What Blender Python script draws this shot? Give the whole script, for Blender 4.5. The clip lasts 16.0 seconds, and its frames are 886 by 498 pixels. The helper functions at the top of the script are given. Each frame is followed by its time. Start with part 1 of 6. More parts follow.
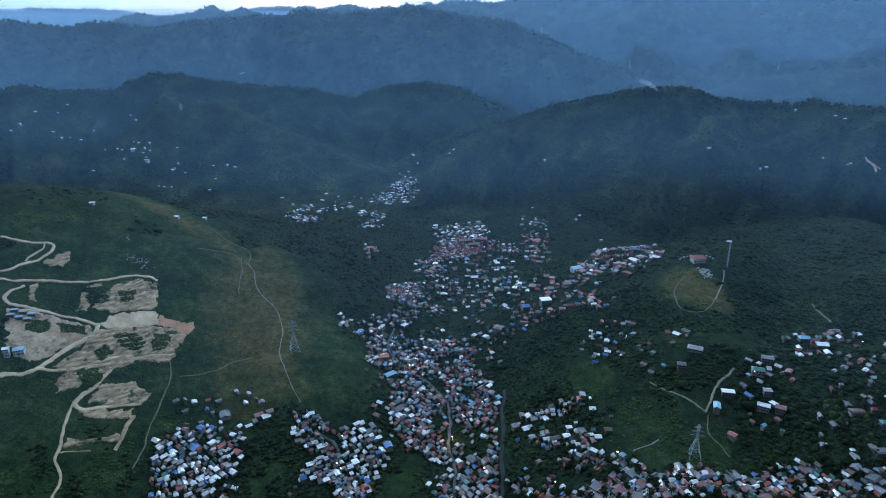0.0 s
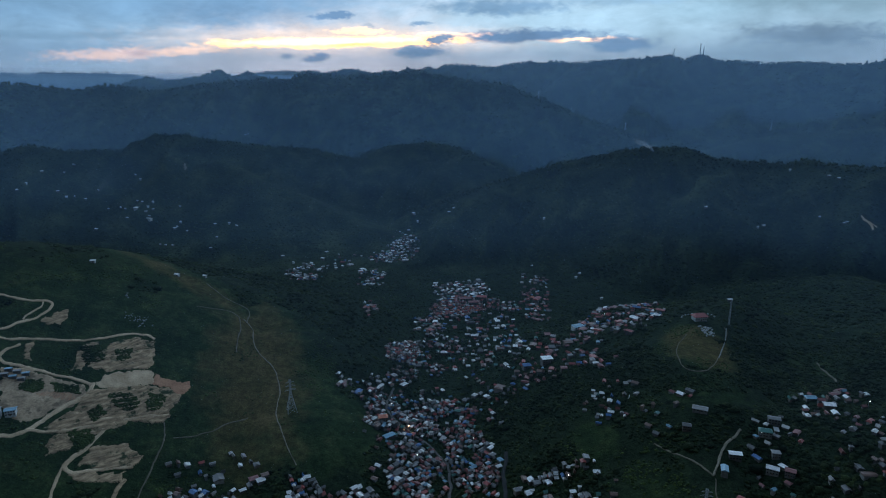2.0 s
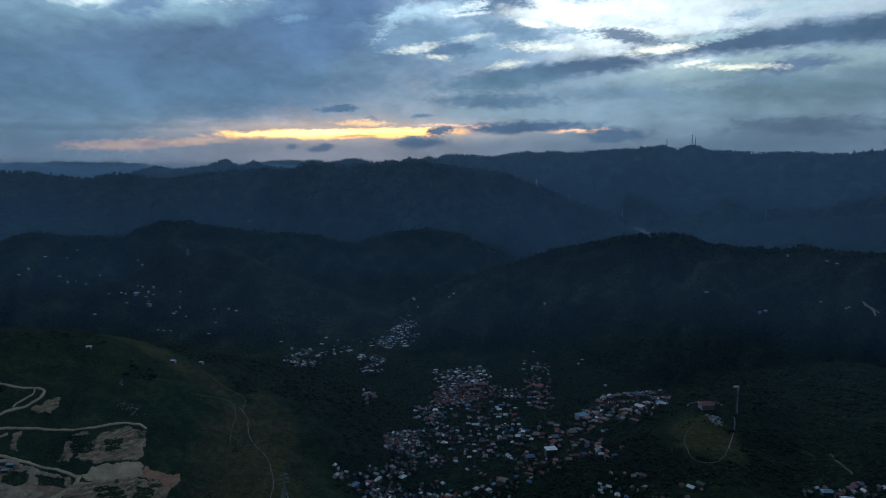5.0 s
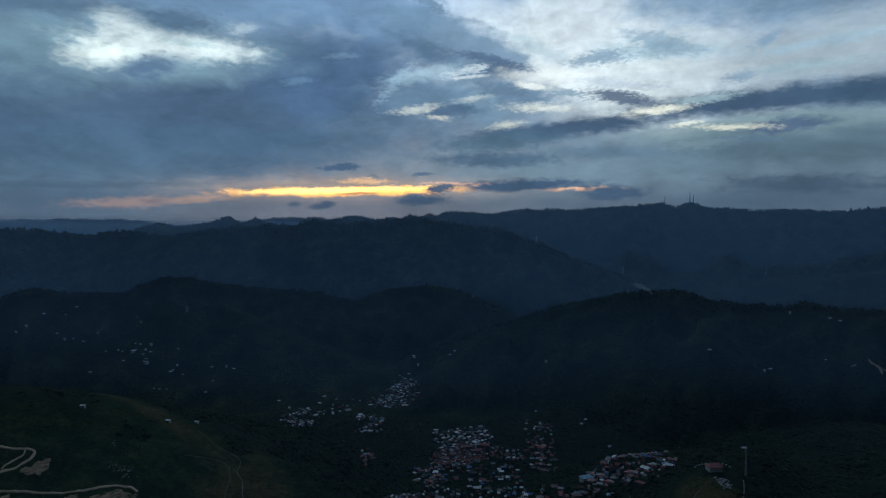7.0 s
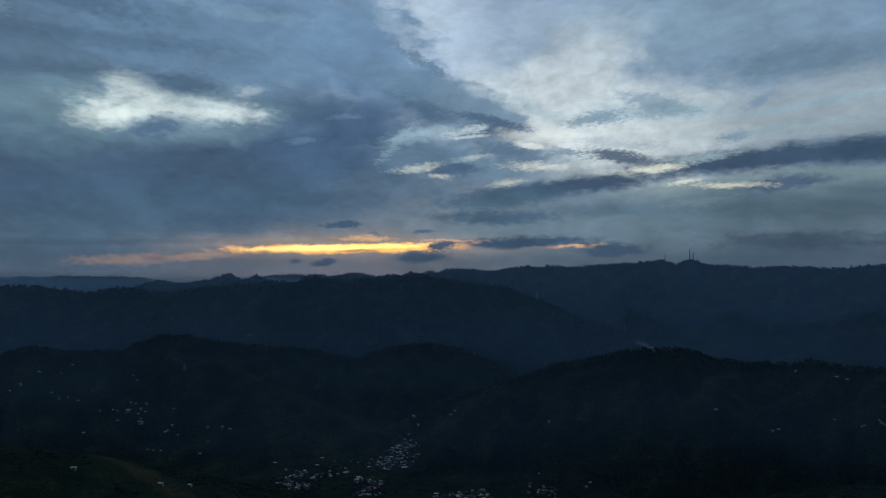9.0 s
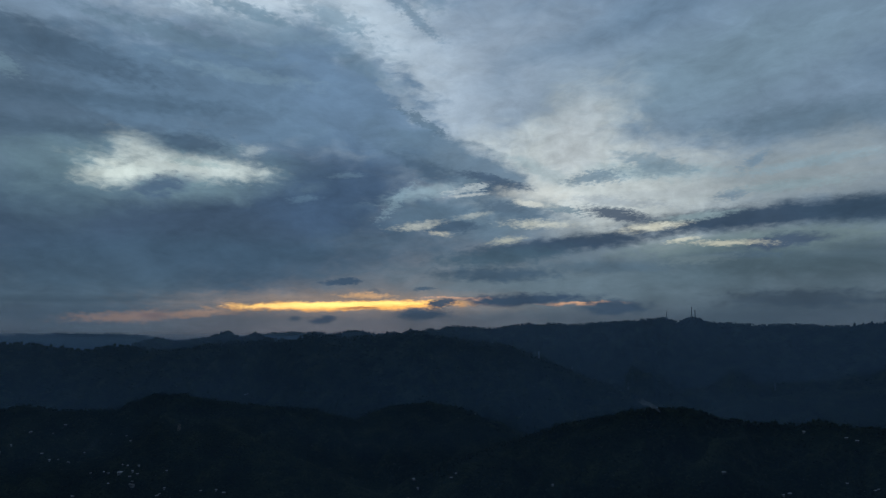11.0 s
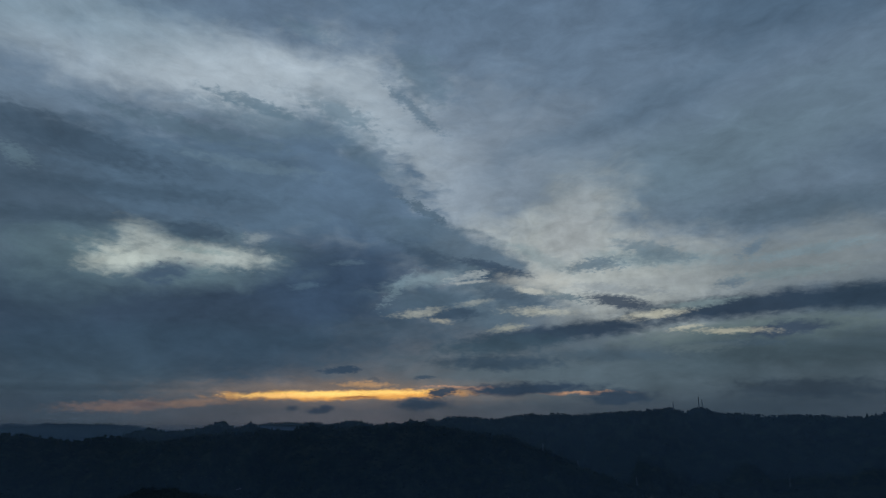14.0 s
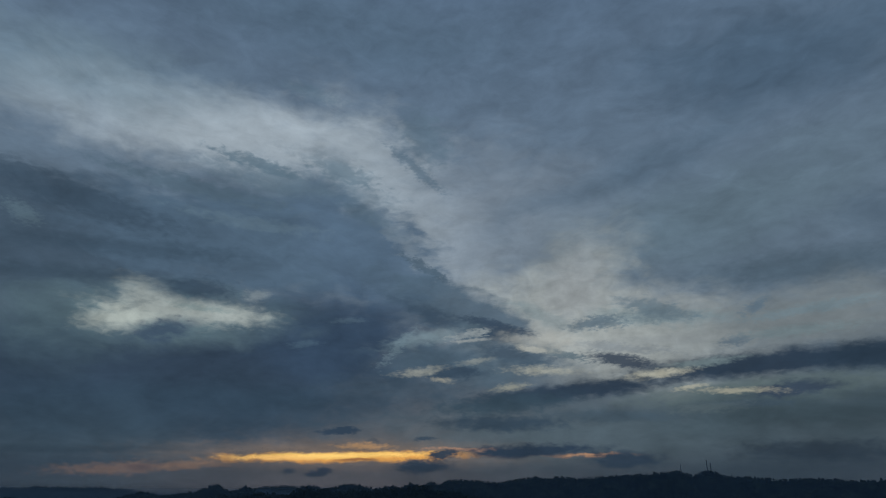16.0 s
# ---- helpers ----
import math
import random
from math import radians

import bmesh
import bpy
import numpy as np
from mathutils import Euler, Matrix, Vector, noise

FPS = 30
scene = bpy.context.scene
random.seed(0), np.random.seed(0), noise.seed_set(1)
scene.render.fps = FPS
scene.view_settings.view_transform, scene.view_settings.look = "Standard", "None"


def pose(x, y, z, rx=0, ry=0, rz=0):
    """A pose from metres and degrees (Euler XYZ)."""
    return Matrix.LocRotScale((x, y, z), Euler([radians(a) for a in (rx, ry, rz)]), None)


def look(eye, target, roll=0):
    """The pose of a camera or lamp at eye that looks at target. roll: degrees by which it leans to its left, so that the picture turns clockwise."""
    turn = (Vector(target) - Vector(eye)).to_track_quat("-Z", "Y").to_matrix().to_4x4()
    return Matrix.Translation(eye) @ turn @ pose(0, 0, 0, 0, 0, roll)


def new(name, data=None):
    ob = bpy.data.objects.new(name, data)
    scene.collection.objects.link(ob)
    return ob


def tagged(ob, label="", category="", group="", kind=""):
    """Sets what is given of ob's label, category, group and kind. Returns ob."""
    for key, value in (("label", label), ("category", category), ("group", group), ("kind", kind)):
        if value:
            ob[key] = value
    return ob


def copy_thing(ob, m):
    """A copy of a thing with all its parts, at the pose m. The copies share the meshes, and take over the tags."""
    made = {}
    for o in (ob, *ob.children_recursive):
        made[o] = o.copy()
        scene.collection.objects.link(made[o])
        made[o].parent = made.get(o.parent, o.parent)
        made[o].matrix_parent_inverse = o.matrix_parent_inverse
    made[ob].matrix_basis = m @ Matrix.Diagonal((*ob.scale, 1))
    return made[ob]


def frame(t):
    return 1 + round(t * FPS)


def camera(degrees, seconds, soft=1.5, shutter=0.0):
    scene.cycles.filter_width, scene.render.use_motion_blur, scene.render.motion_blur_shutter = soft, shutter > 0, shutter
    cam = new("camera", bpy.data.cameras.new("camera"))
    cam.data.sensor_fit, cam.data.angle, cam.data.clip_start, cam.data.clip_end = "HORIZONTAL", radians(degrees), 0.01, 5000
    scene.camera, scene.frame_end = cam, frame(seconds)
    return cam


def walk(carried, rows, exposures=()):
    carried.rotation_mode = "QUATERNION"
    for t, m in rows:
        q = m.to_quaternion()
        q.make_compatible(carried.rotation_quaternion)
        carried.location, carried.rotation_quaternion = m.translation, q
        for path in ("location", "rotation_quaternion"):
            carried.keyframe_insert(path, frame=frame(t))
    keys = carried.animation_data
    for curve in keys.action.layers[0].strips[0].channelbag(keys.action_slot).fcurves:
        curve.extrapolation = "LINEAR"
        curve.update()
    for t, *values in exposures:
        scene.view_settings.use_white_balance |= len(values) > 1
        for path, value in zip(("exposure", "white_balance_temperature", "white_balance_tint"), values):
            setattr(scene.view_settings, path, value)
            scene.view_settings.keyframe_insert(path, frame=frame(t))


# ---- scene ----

# ================= camera =================
EYE = (0.0, 0.0, 430.0)
cam = camera(70.82, 16.0, soft=1.05)


def aim(pitch, turn=0.0, lean=0.0):
    """The drone hovers at EYE; only its gimbal tilts."""
    return pose(*EYE, 90 + pitch, 0, -turn) @ pose(0, 0, 0, 0, 0, lean)


PATH = [
    (0.0, aim(-20.00, 0.00, -0.06)), (1.0, aim(-17.335, 0.00, -0.07)), (2.0, aim(-14.69, 0.01, -0.06)),
    (3.0, aim(-12.07, 0.01, -0.06)), (4.0, aim(-9.445, 0.00, -0.06)), (6.5, aim(-2.94, -0.03, -0.05)),
    (7.5, aim(-0.315, -0.06, -0.05)), (9.0, aim(3.61, -0.10, -0.05)), (11.5, aim(10.18, -0.15, 0.01)),
    (12.5, aim(12.82, -0.175, 0.03)), (13.5, aim(15.52, -0.21, 0.06)), (14.5, aim(18.19, -0.25, 0.10)),
    (15.5, aim(20.835, -0.31, 0.14)), (16.0, aim(22.15, -0.35, 0.18)),
]
walk(cam, PATH, exposures=[(0.0, 4.22, 6080, 9.5), (1.0, 3.48, 6180, 8.5), (2.0, 2.84, 6250, 7.5), (4.0, 2.2, 6150, 7.5), (6.5, 1.5, 6100, 8), (8.0, 1.2, 6150, 8), (9.0, 1.07, 6250, 8.5), (12.5, 0.6, 6500, 8.5), (16.0, 0.12, 6580, 9)])

# ================= sky =================
SUN_AZ, SUN_EL = -9.0, 2.0
world = bpy.data.worlds.new("dusk_sky")
scene.world = world
world.use_nodes = True
WT = world.node_tree
WT.nodes.clear()


def node(tree, kind, ins=(), **props):
    """A node with its properties and inputs; an input is a value or a socket."""
    n = tree.nodes.new(kind)
    for key, value in props.items():
        setattr(n, key, value)
    for key, value in (ins.items() if isinstance(ins, dict) else enumerate(ins)):
        if value is None:
            continue
        if isinstance(value, bpy.types.NodeSocket):
            tree.links.new(value, n.inputs[key])
        else:
            n.inputs[key].default_value = value
    return n


def wmath(op, a, b=0.0, c=0.0):
    return node(WT, "ShaderNodeMath", (a, b, c), operation=op).outputs[0]


def ramp(tree, fac, stops, mode="LINEAR"):
    n = node(tree, "ShaderNodeValToRGB", (fac,))
    n.color_ramp.interpolation = mode
    els = n.color_ramp.elements
    while len(els) < len(stops):
        els.new(0.5)
    for e, (at, col) in zip(els, stops):
        e.position, e.color = at, (*col, 1.0)
    return n.outputs[0]


way = node(WT, "ShaderNodeTexCoord").outputs["Generated"]
split = node(WT, "ShaderNodeSeparateXYZ", (way,))
azimuth = wmath("MULTIPLY", wmath("ARCTAN2", split.outputs[0], split.outputs[1]), 57.29578)
height = wmath("MULTIPLY", wmath("ARCSINE", split.outputs[2]), 57.29578)
flat = node(WT, "ShaderNodeCombineXYZ", (azimuth, height, 0.0)).outputs[0]
# clouds lie in flat sheets, so their grain is drawn out along the horizon
lift = wmath("ADD", wmath("MAXIMUM", split.outputs[2], 0.0), 0.16)
sheet = node(WT, "ShaderNodeCombineXYZ", (wmath("DIVIDE", split.outputs[0], lift), wmath("DIVIDE", split.outputs[1], lift), 0.0)).outputs[0]
drawn = node(WT, "ShaderNodeVectorMath", (flat, (1.0, 2.2, 1.0)), operation="MULTIPLY").outputs[0]


def grain(vec, scale, detail, rough, skew=0.0):
    return node(WT, "ShaderNodeTexNoise", {"Vector": vec, "Scale": scale, "Detail": detail, "Roughness": rough, "Distortion": skew})


warp_a = grain(drawn, 0.10, 6.0, 0.55)
warp_b = grain(drawn, 0.45, 5.0, 0.62)
off_a = node(WT, "ShaderNodeVectorMath", (warp_a.outputs["Color"], (0.5, 0.5, 0.5)), operation="SUBTRACT").outputs[0]
off_b = node(WT, "ShaderNodeVectorMath", (warp_b.outputs["Color"], (0.5, 0.5, 0.5)), operation="SUBTRACT").outputs[0]
off_a = node(WT, "ShaderNodeVectorMath", (off_a, (9.0, 3.5, 0.0)), operation="MULTIPLY").outputs[0]
off_b = node(WT, "ShaderNodeVectorMath", (off_b, (2.4, 0.8, 0.0)), operation="MULTIPLY").outputs[0]
bent_fine = node(WT, "ShaderNodeVectorMath", (flat, off_b), operation="ADD").outputs[0]
bent = node(WT, "ShaderNodeVectorMath", (bent_fine, off_a), operation="ADD").outputs[0]
tear = wmath("SUBTRACT", grain(drawn, 0.30, 7.0, 0.52, 0.5).outputs[0], 0.5)
tear_fine = wmath("SUBTRACT", grain(drawn, 1.0, 5.0, 0.5, 0.4).outputs[0], 0.5)
tear_thin = wmath("SUBTRACT", grain(drawn, 2.2, 3.0, 0.5, 0.3).outputs[0], 0.5)

# overcast deck, by height over the horizon (-10 to 90 degrees)
sky_colour = ramp(WT, wmath("DIVIDE", wmath("ADD", height, 10.0), 100.0), [
    (0.00, (0.034, 0.046, 0.064)), (0.10, (0.062, 0.074, 0.092)), (0.14, (0.056, 0.077, 0.100)), (0.22, (0.082, 0.122, 0.168)),
    (0.34, (0.110, 0.160, 0.222)), (0.54, (0.084, 0.133, 0.205)), (0.66, (0.040, 0.062, 0.098)), (1.00, (0.017, 0.026, 0.042))])
# away from the west the dusk is well on
dusk = node(WT, "ShaderNodeMapRange", (split.outputs[1], -0.6, 0.40, 0.10, 1.0), interpolation_type="SMOOTHSTEP").outputs[0]
sky_colour = node(WT, "ShaderNodeVectorMath", {0: sky_colour, "Scale": dusk}, operation="SCALE").outputs[0]
air = node(WT, "ShaderNodeTexSky", sky_type="NISHITA", sun_disc=False, sun_elevation=radians(SUN_EL), sun_rotation=radians(SUN_AZ), air_density=1.0, dust_density=2.0)
sky_colour = node(WT, "ShaderNodeMixRGB", (0.97, node(WT, "ShaderNodeMixRGB", (1.0, air.outputs[0], (0.05, 0.05, 0.05, 1.0)), blend_type="MULTIPLY").outputs[0], sky_colour)).outputs[0]


def cloud(az, el, wide, high, tilt, soft, rough, colour, cover):
    """One bank, bar or break of cloud about the direction az, el (degrees), with torn edges."""
    global sky_colour
    big, thin = wide * high > 12.0, wide * high < 1.6
    # a trace of the colour so far keeps the node chain in order and its memory small
    base = node(WT, "ShaderNodeVectorMath", (sky_colour, (1e-7, 1e-7, 0.0), bent if big else bent_fine), operation="MULTIPLY_ADD").outputs[0]
    at = node(WT, "ShaderNodeMapping", {"Vector": base, "Location": (az, el, 0.0), "Rotation": (0.0, 0.0, radians(tilt)), "Scale": (wide, high, 1.0)}, vector_type="TEXTURE").outputs[0]
    far = node(WT, "ShaderNodeVectorMath", (at,), operation="LENGTH").outputs["Value"]
    far = wmath("MULTIPLY_ADD", tear if big else tear_thin if thin else tear_fine, rough * 1.9, far)
    mask = node(WT, "ShaderNodeMapRange", (far, 1.0 - soft, 1.0 + soft, cover, 0.0), interpolation_type="SMOOTHSTEP").outputs[0]
    sky_colour = node(WT, "ShaderNodeMixRGB", (mask, sky_colour, (*colour, 1.0))).outputs[0]


# thin pale veils high up
cloud(-23.18, 30.58, 16.83, 2.96, 0.8, 0.7, 0.6, (0.316, 0.376, 0.432), 0.92)
cloud(-36.41, 32.51, 11.14, 3.00, 3.1, 0.8, 0.5, (0.143, 0.212, 0.275), 0.7)
cloud(-3.67, 25.27, 10.23, 4.10, -43.4, 0.7, 0.6, (0.287, 0.345, 0.399), 0.88)
cloud(6.53, 23.11, 10.95, 6.25, -20.8, 0.8, 0.5, (0.175, 0.220, 0.275), 0.75)
cloud(25.02, 23.20, 14.18, 3.34, 8.8, 0.8, 0.5, (0.100, 0.152, 0.196), 0.7)
cloud(33.73, 34.28, 11.93, 3.48, -5.5, 0.8, 0.5, (0.051, 0.091, 0.144), 0.7)
cloud(-10.58, 40.72, 15.96, 2.80, -2.3, 0.8, 0.5, (0.078, 0.127, 0.189), 0.7)
cloud(18.01, 27.72, 12.06, 1.30, 14.8, 0.7, 0.6, (0.078, 0.125, 0.182), 0.6)
# pale break in the west
cloud(14.39, 14.27, 11.84, 3.73, -9.3, 0.7, 0.6, (0.316, 0.347, 0.347), 0.95)
cloud(30.82, 13.83, 9.67, 2.66, -1.0, 0.7, 0.5, (0.147, 0.174, 0.190), 0.9)
cloud(10.56, 17.77, 6.81, 3.06, 30.6, 0.7, 0.6, (0.295, 0.329, 0.338), 0.8)
cloud(26.91, 8.42, 9.49, 1.06, 1.2, 0.7, 0.6, (0.105, 0.144, 0.145), 0.8)
cloud(-1.27, 13.94, 5.78, 1.43, 17.6, 0.7, 0.7, (0.188, 0.227, 0.264), 0.7)
# the large dark bank to the south-west
cloud(-22.49, 11.04, 20.91, 5.84, 5.8, 0.35, 0.5, (0.025, 0.044, 0.074), 0.95)
cloud(-33.14, 19.32, 12.13, 4.88, 4.4, 0.3, 0.5, (0.048, 0.078, 0.116), 0.95)
cloud(-18.18, 21.70, 15.09, 4.22, 0.2, 0.3, 0.6, (0.068, 0.113, 0.169), 0.95)
cloud(-33.98, 23.02, 7.86, 1.15, -8.1, 0.5, 0.7, (0.040, 0.068, 0.104), 0.8)
cloud(-15.08, 27.08, 8.15, 1.31, -4.8, 0.6, 0.8, (0.086, 0.138, 0.189), 0.7)
cloud(-8.00, 21.49, 8.08, 3.92, -27.5, 0.3, 0.7, (0.076, 0.124, 0.188), 0.9)
cloud(0.32, 16.76, 8.00, 1.76, -21.1, 0.35, 0.8, (0.066, 0.107, 0.154), 0.9)
cloud(-9.66, 13.75, 6.67, 4.01, 2.2, 0.6, 0.5, (0.033, 0.060, 0.105), 0.8)
cloud(-32.68, 13.56, 5.00, 3.07, 8.2, 0.8, 0.5, (0.060, 0.102, 0.134), 0.6)
# the bright hole in the bank
cloud(-25.11, 14.74, 8.43, 1.78, 4.3, 0.95, 0.7, (0.112, 0.175, 0.206), 0.8)
cloud(-24.48, 15.00, 4.74, 0.89, 0.2, 0.85, 0.8, (0.295, 0.338, 0.338), 0.9)
cloud(-28.08, 14.14, 2.60, 0.87, 11.5, 0.85, 0.7, (0.365, 0.412, 0.393), 0.9)
cloud(-26.34, 15.90, 2.27, 0.91, -21.4, 0.85, 0.7, (0.295, 0.338, 0.338), 0.85)
cloud(-20.31, 15.24, 3.44, 0.72, -2.8, 0.85, 0.7, (0.316, 0.360, 0.356), 0.9)
cloud(-25.11, 13.42, 2.18, 0.80, 14.6, 0.6, 1.0, (0.040, 0.068, 0.109), 0.9)
cloud(-17.70, 17.05, 0.79, 0.45, 5.1, 0.9, 0.8, (0.181, 0.224, 0.252), 0.75)
cloud(-22.96, 17.09, 2.81, 0.86, 2.7, 0.6, 0.8, (0.035, 0.061, 0.095), 0.85)
cloud(-22.25, 15.53, 2.06, 0.24, -2.2, 0.8, 1.2, (0.165, 0.231, 0.247), 0.6)
cloud(-27.41, 15.20, 1.28, 0.23, 31.4, 0.8, 1.2, (0.169, 0.207, 0.220), 0.6)
# lower bank over the horizon
cloud(-23.18, 6.87, 19.75, 2.70, 2.5, 0.6, 0.4, (0.030, 0.055, 0.087), 0.9)
cloud(15.42, 5.34, 18.11, 2.31, -1.3, 0.8, 0.5, (0.069, 0.102, 0.128), 0.85)
cloud(29.75, 6.49, 10.71, 1.88, -3.5, 0.8, 0.5, (0.037, 0.060, 0.077), 0.85)
cloud(-32.13, 3.89, 8.57, 2.84, 2.4, 0.8, 0.4, (0.033, 0.057, 0.084), 0.85)
cloud(27.92, 3.02, 11.52, 1.67, -1.5, 0.8, 0.4, (0.039, 0.059, 0.077), 0.8)
# torn dark bars against the pale break
cloud(2.40, 11.91, 7.26, 2.11, -0.5, 0.6, 0.8, (0.067, 0.109, 0.151), 0.8)
cloud(6.32, 12.45, 3.61, 1.21, -11.0, 0.6, 0.9, (0.048, 0.080, 0.118), 0.8)
cloud(0.31, 10.92, 2.85, 0.60, -0.1, 0.6, 0.9, (0.032, 0.056, 0.090), 0.9)
cloud(4.57, 14.61, 2.90, 0.72, -10.8, 0.5, 0.9, (0.035, 0.060, 0.095), 0.9)
cloud(26.90, 10.62, 9.90, 0.98, 0.6, 0.5, 0.4, (0.020, 0.036, 0.061), 0.97)
cloud(35.60, 10.35, 4.98, 1.00, -1.5, 0.5, 0.35, (0.022, 0.040, 0.065), 0.95)
cloud(11.60, 9.15, 8.75, 0.72, 4.6, 0.55, 0.5, (0.024, 0.042, 0.070), 0.97)
cloud(5.38, 8.11, 5.55, 0.78, 4.1, 0.6, 0.6, (0.032, 0.058, 0.084), 0.9)
cloud(15.85, 11.58, 2.88, 0.54, -12.3, 0.5, 0.8, (0.035, 0.054, 0.086), 0.9)
cloud(28.55, 8.47, 3.03, 0.56, 3.0, 0.5, 0.8, (0.030, 0.048, 0.078), 0.9)
cloud(25.50, 7.54, 3.13, 0.27, -1.4, 0.6, 0.8, (0.042, 0.068, 0.095), 0.85)
cloud(4.82, 6.47, 4.99, 0.62, -0.5, 0.6, 0.7, (0.030, 0.053, 0.082), 0.9)
cloud(14.18, 7.00, 5.22, 0.47, -1.7, 0.7, 0.7, (0.048, 0.078, 0.109), 0.7)
cloud(27.28, 15.22, 1.09, 0.40, 28.5, 0.6, 0.9, (0.094, 0.141, 0.189), 0.85)
cloud(25.06, 12.58, 1.06, 0.41, 4.8, 0.6, 1.0, (0.086, 0.127, 0.169), 0.8)
cloud(18.46, 15.21, 5.33, 0.69, -4.8, 0.7, 1.0, (0.159, 0.223, 0.254), 0.7)
cloud(31.64, 17.78, 7.40, 1.17, -1.2, 0.7, 0.6, (0.059, 0.094, 0.130), 0.7)
cloud(-2.36, 32.21, 2.71, 1.86, -33.9, 0.6, 1.0, (0.094, 0.147, 0.202), 0.7)
cloud(-3.19, 29.40, 3.07, 0.49, -34.6, 0.6, 1.0, (0.090, 0.141, 0.196), 0.75)
cloud(-14.60, 35.31, 2.78, 0.54, -7.8, 0.7, 0.9, (0.094, 0.150, 0.209), 0.6)
cloud(29.59, 3.74, 5.27, 0.70, -1.0, 0.6, 0.9, (0.025, 0.040, 0.059), 0.9)
cloud(37.24, 21.08, 2.26, 1.29, -14.3, 0.8, 0.8, (0.082, 0.127, 0.182), 0.6)
cloud(-19.10, 28.56, 3.98, 0.49, -8.3, 0.5, 1.2, (0.094, 0.150, 0.202), 0.75)
cloud(-10.74, 28.75, 3.38, 0.93, -15.1, 0.5, 1.2, (0.107, 0.165, 0.217), 0.7)
cloud(-13.17, 30.20, 3.97, 0.55, -3.0, 0.8, 1.6, (0.213, 0.264, 0.316), 0.6)
cloud(-24.87, 25.66, 7.79, 0.67, -3.6, 0.5, 1.2, (0.078, 0.125, 0.173), 0.75)
cloud(-18.91, 23.36, 5.65, 0.45, -2.6, 0.8, 1.6, (0.107, 0.165, 0.217), 0.5)
cloud(-4.74, 23.17, 3.79, 0.75, -40.8, 0.8, 1.5, (0.181, 0.231, 0.283), 0.55)
cloud(-2.16, 20.37, 2.18, 0.42, -27.7, 0.5, 1.2, (0.060, 0.098, 0.140), 0.8)
cloud(-37.11, 20.89, 1.17, 0.58, -19.2, 0.8, 1.4, (0.094, 0.147, 0.189), 0.6)
cloud(-9.24, 15.39, 1.46, 0.25, 6.3, 0.6, 0.8, (0.067, 0.109, 0.157), 0.7)
cloud(-12.92, 13.11, 1.20, 0.30, 6.9, 0.6, 0.8, (0.057, 0.098, 0.145), 0.7)
cloud(-1.54, 14.09, 3.38, 0.51, 11.9, 0.95, 1.0, (0.159, 0.227, 0.266), 0.7)
cloud(-4.42, 13.20, 1.74, 0.41, 45.3, 0.8, 1.6, (0.143, 0.209, 0.254), 0.6)
cloud(2.44, 14.44, 1.80, 0.26, 10.9, 0.7, 1.7, (0.256, 0.295, 0.312), 0.8)
cloud(2.66, 11.91, 1.46, 0.20, 7.2, 0.9, 1.0, (0.220, 0.245, 0.241), 0.7)
cloud(12.22, 18.69, 3.10, 2.07, 54.6, 0.6, 1.1, (0.227, 0.264, 0.295), 0.7)
cloud(19.04, 15.89, 2.89, 0.59, -15.3, 0.5, 1.2, (0.112, 0.165, 0.209), 0.75)
cloud(14.45, 14.91, 2.01, 0.50, -3.7, 0.5, 1.2, (0.122, 0.175, 0.217), 0.75)
cloud(22.47, 7.35, 2.64, 0.36, 3.2, 0.8, 1.1, (0.098, 0.130, 0.142), 0.35)
cloud(10.69, 12.41, 2.01, 0.35, -14.1, 0.5, 1.1, (0.078, 0.122, 0.157), 0.8)
cloud(20.11, 13.12, 5.64, 0.38, -0.5, 0.7, 1.0, (0.220, 0.249, 0.264), 0.7)
cloud(15.72, 12.71, 4.38, 0.34, -7.4, 0.7, 1.1, (0.181, 0.213, 0.241), 0.7)
cloud(9.37, 15.79, 3.11, 0.62, -22.0, 0.7, 1.0, (0.165, 0.231, 0.262), 0.6)
cloud(31.35, 14.43, 4.44, 0.35, 2.7, 0.7, 1.0, (0.132, 0.188, 0.224), 0.7)
cloud(29.80, 12.83, 3.67, 0.40, -0.5, 0.7, 1.0, (0.143, 0.198, 0.224), 0.7)
cloud(22.58, 11.03, 2.71, 0.28, 3.8, 0.7, 1.0, (0.165, 0.223, 0.239), 0.6)
cloud(-4.31, 9.40, 6.11, 1.18, 0.7, 0.8, 0.6, (0.040, 0.067, 0.099), 0.7)
cloud(-1.29, 15.99, 3.20, 0.62, -22.7, 0.7, 0.9, (0.042, 0.072, 0.113), 0.8)
cloud(-8.21, 25.09, 3.31, 0.74, -24.6, 0.7, 1.0, (0.074, 0.120, 0.169), 0.7)
cloud(-28.92, 19.66, 8.73, 0.65, 4.4, 0.8, 0.8, (0.037, 0.065, 0.099), 0.6)
cloud(-34.20, 16.86, 4.64, 0.52, 6.1, 0.8, 0.8, (0.035, 0.060, 0.090), 0.6)
cloud(11.80, 17.40, 2.60, 2.10, 30.0, 0.9, 0.8, (0.285, 0.310, 0.320), 0.6)
cloud(9.00, 13.70, 3.00, 0.80, -6.0, 0.8, 0.9, (0.345, 0.360, 0.345), 0.7)
cloud(4.60, 15.10, 3.00, 0.42, -14.0, 0.5, 0.8, (0.036, 0.060, 0.096), 0.85)
cloud(-1.40, 12.20, 3.20, 0.75, 2.0, 0.6, 1.0, (0.050, 0.082, 0.118), 0.75)
cloud(0.60, 11.00, 1.70, 0.40, 4.0, 0.5, 0.9, (0.034, 0.058, 0.090), 0.85)
